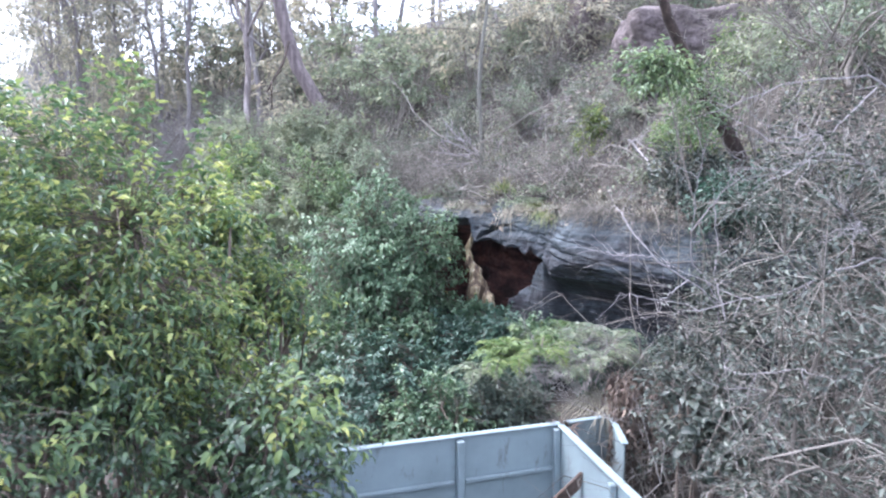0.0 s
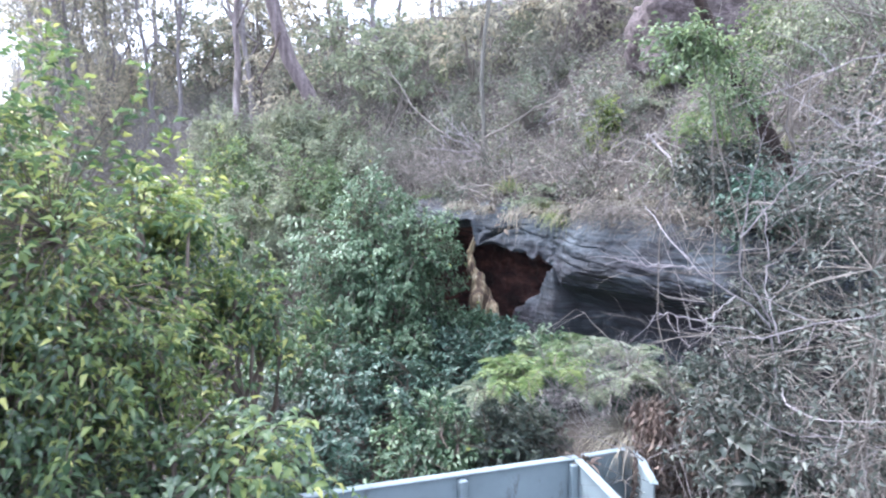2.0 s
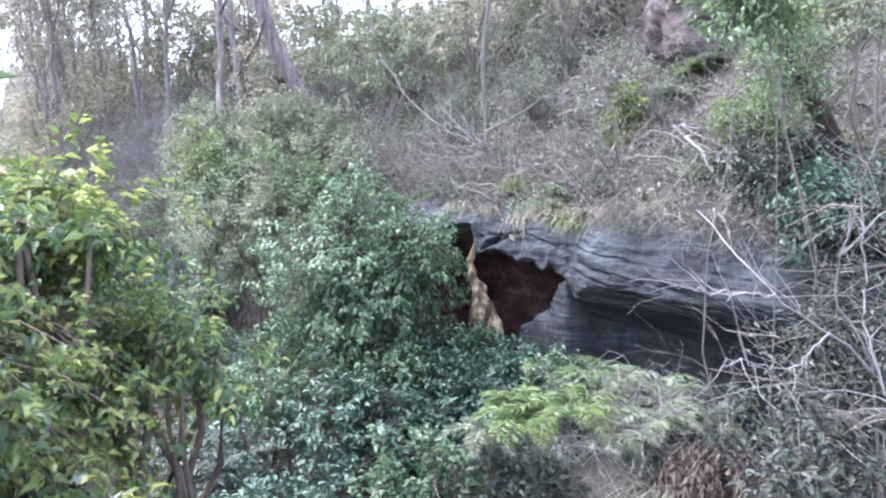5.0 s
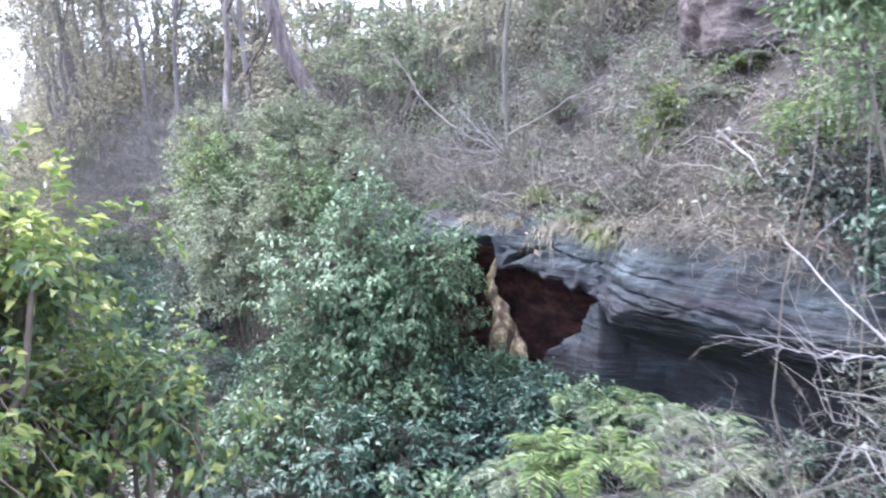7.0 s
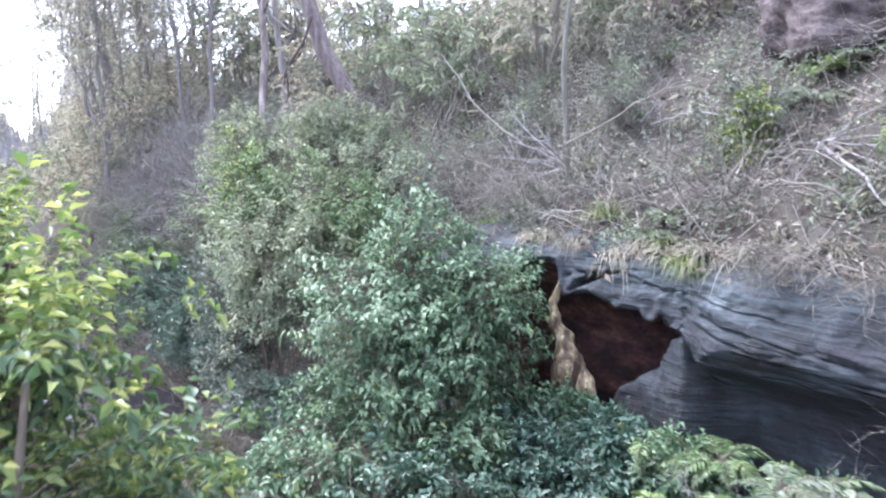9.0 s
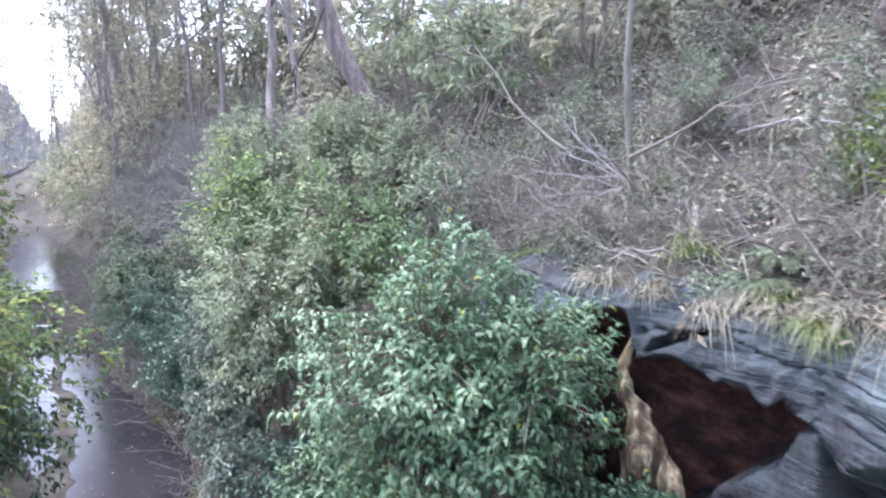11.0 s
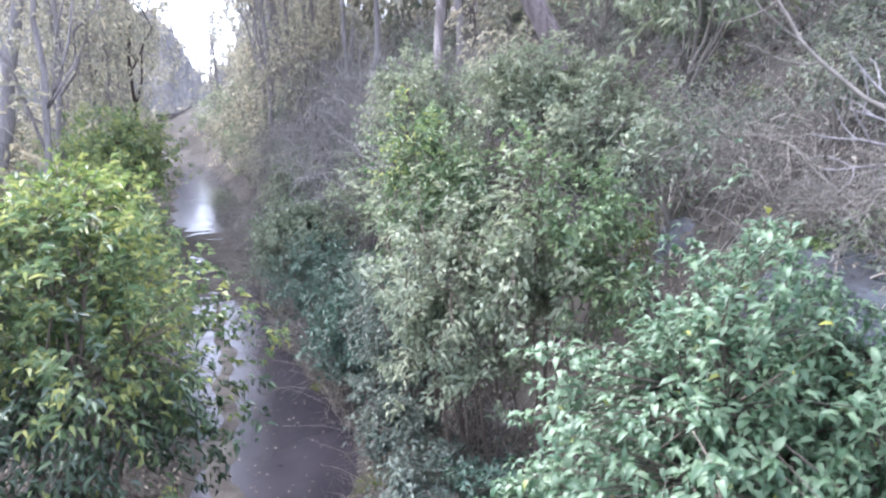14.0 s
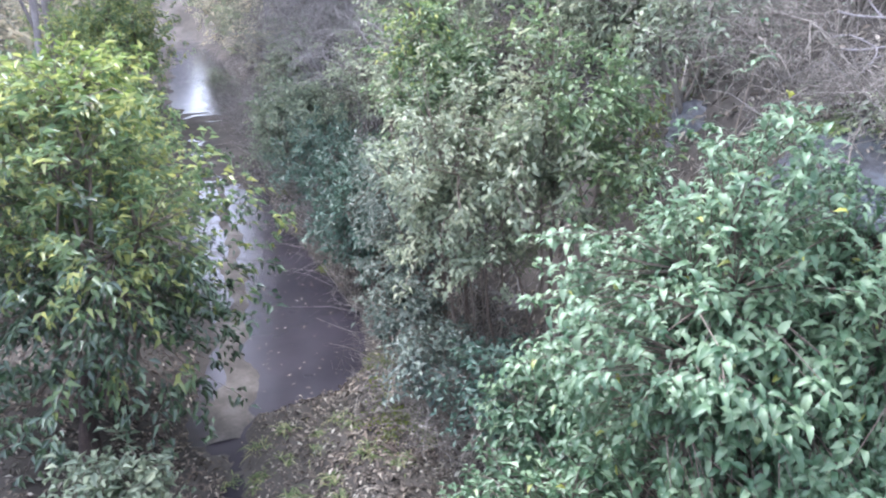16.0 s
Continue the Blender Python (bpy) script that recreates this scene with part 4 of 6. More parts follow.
shrub("laurel_bush", "broad-leaved glossy green bush growing below the overhang", on_ground(-0.75, 8.0), (-0.66, 8.0, 1.95), (0.85, 0.85, 0.9), 1900, 13, 0.06, LEAF_BROAD,
      stems=9, seed=11, droop=0.42, width=0.43, twig=0.004, singles=300, single_mat=LEAF_BROAD_ONE, near=(-1.2, 6.6, 2.6), spread=0.12, lump=0.5, power=0.42, leaf_up=0.8)
UNDER = [(-0.55, 6.75, 0.95, 0.66), (-1.2, 7.35, 1.1, 0.62), (0.25, 7.0, 1.0, 0.55), (-1.6, 6.6, 0.75, 0.5), (-0.1, 6.1, 0.75, 0.55), (0.75, 7.05, 0.95, 0.42), (-1.7, 7.75, 0.75, 0.5),
         (-1.0, 5.9, 0.6, 0.55), (0.55, 6.3, 0.8, 0.5), (-1.5, 8.6, 1.0, 0.55), (0.5, 7.65, 1.15, 0.36), (1.0, 7.05, 1.25, 0.34), (1.45, 6.45, 1.25, 0.34), (1.85, 5.95, 1.25, 0.36), (0.3, 7.7, 1.36, 0.3), (0.62, 7.42, 1.3, 0.32), (-0.35, 7.3, 1.25, 0.42), (0.05, 7.45, 1.2, 0.36)]
for i, (x, y, zc, r) in enumerate(UNDER):
    shrub("understorey_shrub", "dense dark green small-leaved shrub on the creek bank", on_ground(x, y), (x, y, zc), (r, r, r * 0.95), 280, 13, 0.06, (LEAF_DARK, LEAF_BROAD, LEAF_DARK, LEAF_BLUE, LEAF_BROAD)[i % 5],
          stems=6, seed=21 + i, droop=0.25, width=0.5, group="understorey shrubs on the bank", spread=0.12, detailed=False)
shrub("bank_shrub", "tall grey-green leafy shrub on the steep bank", on_ground(-2.3, 9.9), (-2.4, 9.75, 2.0), (0.72, 0.75, 0.95), 480, 20, 0.055, LEAF_SAGE, stems=6, seed=31, stout=0.5, lump=0.8, low=-0.6, group="bank shrubs", detailed=False)
shrub("bank_shrub", "bushy green-leafed shrub on the steep bank", on_ground(-1.75, 9.8), (-1.62, 9.55, 2.45), (0.58, 0.6, 0.8), 330, 18, 0.062, LEAF_SAGE, young=(LEAF_GREEN, (0.6, 0.0, 0.5), 0.45), stems=6, seed=29, stout=0.5, lump=0.7, low=-0.6, group="bank shrubs", detailed=False)
shrub("bank_shrub", "upright shrub with fresh green leaves on the bank", on_ground(-2.7, 10.5), (-2.75, 10.3, 2.75), (0.5, 0.5, 0.75), 260, 18, 0.055, LEAF_GREEN, stems=6, seed=30, stout=0.5, lump=0.8, low=-0.7, group="bank shrubs", detailed=False, young=(LEAF_SUN, (-0.5, -0.3, 0.8), 0.14))
shrub("bank_shrub", "leafy shrub with dull green foliage on the bank", on_ground(-3.0, 10.9), (-3.1, 10.9, 1.4), (0.7, 0.8, 0.85), 460, 18, 0.055, LEAF_BLUE, stems=7, seed=32, group="bank shrubs", detailed=False)
shrub("bank_shrub", "blue-green leafy shrub leaning over the creek", on_ground(-4.2, 12.9), (-4.4, 12.9, 0.95), (0.9, 0.8, 0.8), 460, 18, 0.055, LEAF_DARK, stems=7, seed=33, group="bank shrubs", detailed=False)
shrub("bank_shrub", "grey-green shrub at the top of the bank", on_ground(-3.3, 12.6), (-3.3, 12.5, 2.4), (0.95, 0.9, 1.0), 460, 18, 0.055, LEAF_SAGE, stems=7, seed=34, lump=0.85, group="bank shrubs", detailed=False)
for i, (x, y, zc, r, m) in enumerate([(-2.45, 9.25, 0.95, 0.42, LEAF_BLUE), (-1.95, 8.95, 1.0, 0.42, LEAF_DARK), (-2.9, 9.9, 1.0, 0.4, LEAF_BLUE)]):
    shrub("bank_shrub", "low blue-green shrub at the foot of the bank", on_ground(x, y), (x, y, zc), (r, r, r * 0.8), 150, 14, 0.055, m, stems=6, seed=25 + i, stout=0.5, group="bank shrubs", detailed=False)
shrub("young_tree", "green leafed young tree with yellow-green tips over the creek", on_ground(-2.3, 3.5), (-2.1, 3.4, 2.2), (1.12, 1.1, 1.45), 2300, 12, 0.052, LEAF_GLOSSY,
      stems=9, seed=41, droop=0.35, width=0.42, lump=0.4, category="tree", singles=300, single_mat=LEAF_GLOSSY_ONE, near=(-1.0, 3.0, 2.5), spread=0.13, twig=0.0025, detailed=False, leaf_up=0.7, young=(LEAF_SUN, (0.6, 0.0, 0.8), 0.4))
shrub("young_tree", "slender young tree with bright yellow-green leaves", on_ground(-2.4, 4.3), (-1.9, 4.15, 2.0), (1.0, 0.75, 0.95), 1000, 12, 0.05, LEAF_GLOSSY,
      stems=7, seed=43, droop=0.3, width=0.45, lump=0.45, category="tree", spread=0.13, detailed=False, leaf_up=0.7, young=(LEAF_LIME, (0.5, 0.0, 0.8), 0.58))
shrub("young_tree", "upper boughs of a young tree with lime-green leaves", on_ground(-2.1, 4.35), (-1.55, 4.5, 2.68), (0.6, 0.45, 0.42), 260, 12, 0.055, LEAF_SUN,
      stems=14, seed=45, droop=0.3, width=0.45, lump=0.7, power=0.7, category="tree", spread=0.12, twig=0.0016, detailed=False, young=(LEAF_LIME, (0.3, 0.3, 0.8), 0.4))
shrub("young_tree", "low yellow-green sapling beyond the tank", on_ground(-1.5, 4.75), (-1.2, 4.6, 2.15), (0.5, 0.42, 0.4), 260, 12, 0.055, LEAF_SUN,
      stems=12, seed=46, twig=0.0016, droop=0.3, width=0.45, lump=0.9, power=0.7, category="tree", spread=0.12, detailed=False)
shrub("creek_shrub", "green leafy shrub hanging over the rim of the tank", on_ground(-1.3, 3.3), (-0.88, 3.4, 1.6), (0.5, 0.5, 0.6), 260, 12, 0.07, LEAF_GLOSSY, stems=6, seed=42, droop=0.3, width=0.42, young=(LEAF_SUN, (0.5, 0.3, 0.8), 0.3))
shrub("creek_bush", "tall glossy green bush, its top coloured sunlit yellow-green, beside the creek", on_ground(-5.2, 8.9), (-5.1, 8.85, 1.55), (1.3, 1.2, 1.35), 950, 13, 0.085, LEAF_GLOSSY,
      stems=11, seed=51, droop=0.35, width=0.38, lump=0.5, detailed=False, leaf_up=0.7, power=0.4, young=(LEAF_OLIVE, (0.35, 0.1, 0.9), 0.4))
# top of the bush in lighter leaves, their colour standing for sunlight
shrub("creek_bush", "sunlit yellow-green crown of a bush by the creek", on_ground(-5.6, 9.3), (-5.3, 9.0, 2.55), (0.95, 0.9, 0.5), 360, 12, 0.085, LEAF_OLIVE, stems=7, seed=53, detailed=False, width=0.4, lump=0.7, young=(LEAF_LIME, (-0.1, 0.2, 0.9), 0.4))
shrub("creek_bush", "olive-green bush on the far side of the creek", on_ground(-7.0, 11.2), (-7.1, 11.2, 1.3), (1.2, 1.2, 1.3), 700, 12, 0.1, LEAF_OLIVE, stems=8, seed=52, detailed=False, lump=0.45)
for i, (x, y, zc, r, m) in enumerate([(-4.1, 12.2, 0.85, 0.75, LEAF_DARK), (-5.6, 14.3, 0.9, 0.9, LEAF_DARK), (-6.9, 16.0, 0.9, 1.0, LEAF_MID), (-3.7, 13.7, 2.1, 1.0, LEAF_SAGE), (-5.0, 15.2, 2.0, 1.2, LEAF_SAGE), (-1.5, 11.9, 3.2, 0.7, LEAF_SAGE), (-3.7, 13.0, 3.4, 0.8, LEAF_SAGE), (-2.3, 12.4, 3.6, 0.7, LEAF_SAGE)]):
    shrub("bank_shrub", "leafy grey-green shrub on the bank above the creek", on_ground(x, y), (x, y, zc), (r, r, r * 0.9), 360, 18, 0.06, m, stems=7, seed=35 + i, group="bank shrubs", detailed=False)
for i, (x, y, zc, rx, ry, rz, n, m, sz) in enumerate([(1.95, 3.2, 2.2, 0.75, 0.9, 1.1, 600, LEAF_THICK, 0.06), (2.5, 4.7, 2.6, 0.85, 0.85, 1.0, 640, LEAF_THICK, 0.06), (2.1, 5.3, 1.8, 0.42, 0.42, 0.65, 260, LEAF_THICK, 0.075),
                                                     (1.85, 2.2, 1.9, 0.6, 0.6, 1.1, 420, LEAF_THICK, 0.06), (1.6, 4.2, 1.6, 0.45, 0.5, 0.6, 260, LEAF_THICK, 0.075), (3.2, 3.8, 3.0, 0.9, 0.9, 1.0, 400, LEAF_THICK, 0.065), (1.75, 3.3, 1.3, 0.55, 0.7, 0.6, 360, LEAF_THICK, 0.07), (2.3, 5.6, 2.75, 0.4, 0.4, 0.35, 150, LEAF_DARK, 0.1), (2.35, 6.9, 3.35, 0.4, 0.35, 0.25, 130, LEAF_FERN, 0.07), (2.1, 6.1, 2.95, 0.45, 0.4, 0.4, 130, LEAF_THICK, 0.09), (2.15, 6.05, 3.55, 0.36, 0.36, 0.5, 120, LEAF_GREEN, 0.07), (2.75, 6.3, 4.0, 0.45, 0.5, 0.5, 150, LEAF_SAGE, 0.07), (3.5, 8.2, 4.4, 0.5, 0.45, 0.5, 240, LEAF_FERN, 0.08), (1.75, 8.45, 3.45, 0.25, 0.25, 0.35, 120, LEAF_FERN, 0.06)]):
    shrub("thicket_shrub", "dusty grey-green twiggy shrub with sparse leaves", on_ground(x + 0.15, y + 0.1), (x, y, zc), (rx, ry, rz), n, 11, sz * 0.62, m, TWIG, stems=8, stout=0.5, seed=61 + i, bare=0.05, twig=0.003, group="thicket shrubs", detailed=False, width=0.45)
shrub("thicket_shrub", "leafy green top of a shrub standing above the bare thicket", on_ground(1.95, 5.35), (1.5, 5.1, 3.68), (0.28, 0.28, 0.26), 120, 11, 0.05, LEAF_GREEN, TWIG, stems=4, seed=88, twig=0.0025, group="thicket shrubs", detailed=False, lump=0.7, stout=0.15)
shrub("broad_leaf_plant", "low plant with round grey-blue leaves beside the tank", on_ground(1.6, 4.1), (1.5, 3.95, 1.55), (0.24, 0.24, 0.3), 42, 6, 0.085, LEAF_THICK, stems=5, seed=90, width=0.62, droop=0.2, spread=0.08)
for i, (x, y, z) in enumerate([(0.62, 5.75, 1.5), (0.82, 5.85, 1.5), (0.3, 6.2, 1.25), (1.45, 5.9, 1.55), (1.75, 6.0, 1.4), (1.2, 6.15, 1.6), (0.5, 5.95, 1.45), (1.05, 5.65, 1.42), (1.3, 5.7, 1.5)]):
    fern("bracken_fern", "light yellow-green fern below the rock ledge", (x, y, z), 18, 0.42 if i in (0, 1, 6) else 0.32, 70 + i, LEAF_FERN if i in (0, 1, 6) else LEAF_MID, "ferns below the ledge")
for i, (x, y, z, r, ln) in enumerate([(2.3, 3.0, 0.9, 1.7, (-0.6, -0.1, 0.2)), (2.6, 4.6, 1.6, 1.6, (-0.6, -0.2, 0.2)), (2.1, 5.5, 1.7, 1.2, (-0.4, -0.3, 0.1)), (2.2, 2.0, 0.8, 1.6, (-0.5, 0.1, 0.3)), (1.5, 5.0, 1.0, 0.9, (-0.2, -0.3, 0.2)), (1.35, 5.75, 1.2, 0.9, (-0.1, -0.3, 0.2))]):
    bare_bush("bare_shrub", "pale leafless shrub with long arching twigs", (x, y, min(z, float(ground_z(x, y)))), r, 13, 500 + i, TWIG_PALE if i % 2 else TWIG, ln, 0.005, 7, "bare shrubs on the bank", 0.45, "shrub", apart=True)
for i, (x, y, r) in enumerate([(1.95, 3.4, 1.1), (2.4, 4.3, 1.25), (2.1, 2.6, 1.2), (2.75, 5.2, 1.1)]):
    bare_bush("bare_shrub", "pale leafless shrub with long level twigs", on_ground(x, y, 1.0 + 0.15 * i), r, 20, 510 + i, TWIG, (-0.5, -0.2, 0.1), 0.0035, 5, "bare shrubs on the bank", 0.25, "shrub", apart=True)


def branch_fan():
    """A dead shrub whose few long white boughs reach across the rock."""
    g = np.random.default_rng(515)
    foot = np.array(on_ground(1.95, 4.45, -0.05))
    top = tagged(new("bare_shrub"), "dead shrub with long bleached white boughs", "shrub", "bare shrubs on the bank")
    top.location = foot
    boughs = [([foot, (1.8, 4.3, 1.7), (1.65, 4.19, 2.27), (1.35, 4.13, 2.46), (1.2, 4.1, 2.56), (1.13, 4.3, 2.7), (1.11, 4.6, 2.82)], 0.0065),
              ([(1.66, 4.2, 2.25), (1.44, 4.15, 2.56), (1.4, 3.95, 2.9), (1.39, 3.78, 3.18)], 0.0050),
              ([(1.7, 4.2, 2.15), (1.66, 4.3, 2.4), (1.7, 4.38, 2.6), (1.68, 4.4, 2.85)], 0.0058),
              ([(1.22, 4.1, 2.55), (1.02, 4.1, 2.55), (0.9, 4.12, 2.58)], 0.004),
              ([(1.45, 4.15, 2.4), (1.25, 4.0, 2.3), (1.0, 3.95, 2.36)], 0.004),
              ([(1.42, 4.05, 2.7), (1.55, 3.9, 2.95), (1.6, 3.85, 3.1)], 0.004),
              ([(1.75, 4.25, 1.9), (1.5, 3.7, 2.0), (1.4, 3.2, 2.1), (1.45, 2.8, 2.25)], 0.0050),
              ([(1.8, 4.3, 1.7), (1.55, 3.6, 1.5), (1.4, 3.1, 1.55), (1.2, 2.8, 1.45)], 0.0050)]
    tw = []
    for pts, r in boughs:
        pts = np.array(pts) - foot
        t = np.linspace(0, len(pts) - 1, 16)
        line = np.stack([np.interp(t, range(len(pts)), pts[:, c]) for c in range(3)], 1)
        line[1:-1] = (line[:-2] + 2 * line[1:-1] + line[2:]) / 4 + g.normal(size=(14, 3)) * 0.006
        v, q = tube_mesh(line[None], np.linspace(1, 0.35, 16)[None] * r, 6)
        child("bough", mesh_from("bough", v, None, q, True, [TWIG_WHITE]), top)
        at = g.integers(4, 16, 9)
        fwd = unit(line[-1] - line[0])
        ends = line[at] + unit(fwd + rand_dirs(9, g) * 0.9) * g.uniform(0.08, 0.3, (9, 1))
        tw.append(tube_mesh(limb_paths(line[at], ends, 5, 0.12, 0, g), np.linspace(1, 0.4, 5)[None].repeat(9, 0) * 0.0022, 3))
    v, t, q = joined([(a_, None, b_) for a_, b_ in tw])
    tagged(child("twig_spray", mesh_from("twig_spray", v, t, q, False, [TWIG_WHITE]), top), kind="stuff")




def level_boughs():
    """A bare shrub whose long pale boughs reach out level from the thicket."""
    g = np.random.default_rng(516)
    foot = np.array(on_ground(2.75, 3.9, -0.05))
    top = tagged(new("bare_shrub"), "bare shrub with long pale boughs reaching out level", "shrub", "bare shrubs on the bank")
    top.location = foot
    boughs = [([foot, (2.6, 3.8, 2.3), (2.15, 3.4, 2.66), (1.7, 3.4, 2.46), (1.25, 3.42, 2.36)], 0.007),
              ([(2.65, 3.85, 2.1), (2.7, 4.0, 3.2), (2.4, 4.0, 3.58), (1.9, 4.0, 3.52), (1.48, 4.0, 3.36)], 0.0065),
              ([(2.6, 3.8, 2.3), (2.3, 3.6, 3.0), (1.9, 3.5, 3.14), (1.6, 3.5, 3.0)], 0.005),
              ([(2.65, 3.85, 2.1), (2.2, 3.5, 2.1), (1.7, 3.3, 1.95), (1.4, 3.3, 2.02)], 0.005),
              ([(2.4, 4.0, 3.5), (2.1, 3.9, 3.25), (1.75, 3.85, 3.2)], 0.0045),
              ([(2.15, 3.45, 2.64), (1.9, 3.2, 2.8), (1.65, 3.1, 2.76)], 0.0045)]
    tw = []
    for pts, r in boughs:
        pts = np.array(pts) - foot
        t = np.linspace(0, len(pts) - 1, 18)
        line = np.stack([np.interp(t, range(len(pts)), pts[:, c]) for c in range(3)], 1)
        line[1:-1] = (line[:-2] + 2 * line[1:-1] + line[2:]) / 4 + g.normal(size=(16, 3)) * 0.007
        v, q = tube_mesh(line[None], np.linspace(1, 0.35, 18)[None] * r, 6)
        child("bough", mesh_from("bough", v, None, q, True, [TWIG_WHITE]), top)
        at = g.integers(6, 18, 14)
        ends = line[at] + unit(unit(line[-1] - line[8]) + rand_dirs(14, g) * 0.8) * g.uniform(0.1, 0.4, (14, 1))
        tw.append(tube_mesh(limb_paths(line[at], ends, 5, 0.12, 0, g), np.linspace(1, 0.4, 5)[None].repeat(14, 0) * 0.0025, 3))
    v, t, q = joined([(a_, None, b_) for a_, b_ in tw])
    tagged(child("twig_spray", mesh_from("twig_spray", v, t, q, False, [TWIG_WHITE]), top), kind="stuff")


branch_fan()
level_boughs()
for i, (x, y) in enumerate([(1.15, 5.65), (1.5, 5.75), (0.9, 5.85)]):
    bare_bush("bare_shrub", "pale wispy twigs spreading over the ferns", (x, y, 1.3), 0.6, 16, 517 + i, TWIG_PALE, (-0.3, -0.35, 0.1), 0.0028, 6, "bare shrubs on the bank", 0.4, "shrub", apart=True)
bare_bush("bare_shrub", "grey-brown bare twiggy shrub drooping under the bank shrub", on_ground(-2.15, 9.75), 0.75, 26, 520, TWIG, (-0.1, -0.5, -0.1), 0.005, 6, "bare shrubs on the bank", 0.5, "shrub", apart=True)
for i, (x, y, r) in enumerate([(-2.2, 9.35, 0.8), (-2.6, 9.75, 0.7), (-1.75, 9.2, 0.7)]):
    bare_bush("bare_shrub", "grey-brown bare twiggy shrub drooping under the bank shrub", on_ground(x, y, 0.25), r, 24, 525 + i, TWIG, (-0.15, -0.5, 0.0), 0.0035, 6, "bare shrubs on the bank", 0.5, "shrub", apart=True)
bare_bush("bare_shrub", "pale bare branch lying over the creek bank", on_ground(-2.0, 10.75), 0.55, 9, 521, TWIG_PALE, (-0.2, -0.3, 0.1), 0.006, 6, "bare shrubs on the bank", 0.4, "shrub", apart=True)


for i, (x, y, r) in enumerate([(-0.3, 10.3, 0.8), (-0.6, 10.95, 0.75), (0.25, 9.25, 0.55), (0.0, 9.75, 0.6), (1.05, 9.9, 0.6)]):
    bare_bush("bare_shrub", "lilac-brown mass of fine drooping twigs on the bank", on_ground(x, y, 0.1), r, 26, 522 + i, TWIG, (-0.35, -0.45, -0.15), 0.0032, 7, "bare shrubs on the bank", 0.4, "shrub", 8, 0.3, apart=True)


def dead_skirt(base, n, length, seed):
    """Brown withered fronds hanging straight down."""
    g = np.random.default_rng(seed)
    top = tagged(new("dead_fern"), "withered brown fern fronds hanging beside the tank", "fern")
    top.location = base
    m = 16
    az = g.uniform(0, 2 * np.pi, n)
    r0 = g.uniform(0.02, 0.24, n)
    P, D, N, L = [], [], [], []
    paths = np.zeros((n, 6, 3))
    for i in range(n):
        ln_ = length * g.uniform(0.6, 1.1)
        t = np.linspace(0, 1, 6)
        out = r0[i] + 0.1 * np.sin(np.pi * t * 0.6)
        paths[i] = np.stack([np.cos(az[i]) * out, np.sin(az[i]) * out, 0.05 * np.sin(np.pi * t) - ln_ * t ** 1.3], 1)
        for q in np.linspace(0.15, 1, m):
            p = np.array([np.interp(q, t, paths[i, :, c]) for c in range(3)])
            for _ in range(2):
                P.append(p)
                D.append(np.array([0, 0, -1.0]) + g.normal(size=3) * 0.35)
                N.append(g.normal(size=3))
                L.append(g.uniform(0.04, 0.1))
    v, q = tube_mesh(paths, np.full((n, 6), 0.003), 3)
    tagged(child("stalk_spray", mesh_from("stalk_spray", v, None, q, False, [STEM]), top), kind="stuff")
    v, t, q = leaf_mesh(np.array(P), np.array(D), np.array(N), np.array(L), np.array(L) * 0.35, 0.2, 0.3, False)
    tagged(child("frond_spray", mesh_from("frond_spray", v, t, q, False, [LEAF_DEAD]), top), kind="stuff")


dead_skirt((1.52, 5.22, 1.5), 60, 0.75, 530)
stump_top = tree("old grey stump with peeling bark below the bush", on_ground(-4.75, 8.3), 0.75, (0.05, 0.1), 0.11, (0, 0, 0.7), (0.1, 0.1, 0.1), 3, 0, 0.1, LEAF_GUM_HAZE, BARK_DARK, 531, 1, kind="tree_stump", fork=0.8)
shrub("creek_shrub", "low pale-leafed shrub at the water's edge", on_ground(-4.0, 7.7), (-4.0, 7.75, 0.55), (0.45, 0.4, 0.4), 160, 12, 0.08, LEAF_MID, stems=5, seed=44, droop=0.3, width=0.42, detailed=False)
stick("weathered grey post leaning on the bank", on_ground(-1.36, 10.9, -0.05), (-1.3, 10.62, 2.75), 0.045, 532, BARK_GUM, 0)
for i, (x, y, n) in enumerate([(-3.41, 9.18, 60), (-2.94, 9.12, 80), (-3.2, 9.5, 40), (-2.75, 9.6, 50), (-3.29, 10.51, 40), (-3.75, 9.35, 50), (-3.6, 9.0, 70), (-3.1, 8.9, 60), (-3.35, 9.55, 60), (-2.9, 9.35, 70), (-3.85, 9.1, 40), (-3.3, 8.6, 90), (-3.65, 8.75, 70), (-2.7, 9.1, 90), (-2.95, 8.7, 80), (-3.45, 9.35, 70), (-2.6, 9.45, 60), (-3.9, 8.7, 50)]):
    tuft("grass_tussock", "small green grass clump on the creek bar", on_ground(x, y, -0.01), n, 0.16, 540 + i, GRASS, 0.7, "grass clumps on the bar", 0.005)
tuft("dead_leaf_clump", "dry brown leaves caught on the corner of the tank", (0.9, 5.08, 1.16), 26, 0.16, 560, LEAF_DEAD, 0.9, "", 0.01, "leaf litter", 0.4)
tuft("straw_grass", "pale straw-coloured grass arching over the bank", (1.3, 5.45, 1.2), 380, 0.5, 570, DRY_GRASS, 0.8, "straw grass", 0.003, "grass", 0.75)
for i, (x, y) in enumerate([(-1.2, 10.7), (-0.05, 9.55), (2.3, 8.55), (2.5, 8.75), (2.75, 8.6), (1.0, 8.0), (1.12, 8.12)]):
    fern("bracken_fern", "small green fern growing out of the slope", on_ground(x, y, 0.02), 18, 0.36 if i < 5 else 0.26, 590 + i, LEAF_FERN if i in (1, 3) else LEAF_MID, "ferns on the slope")
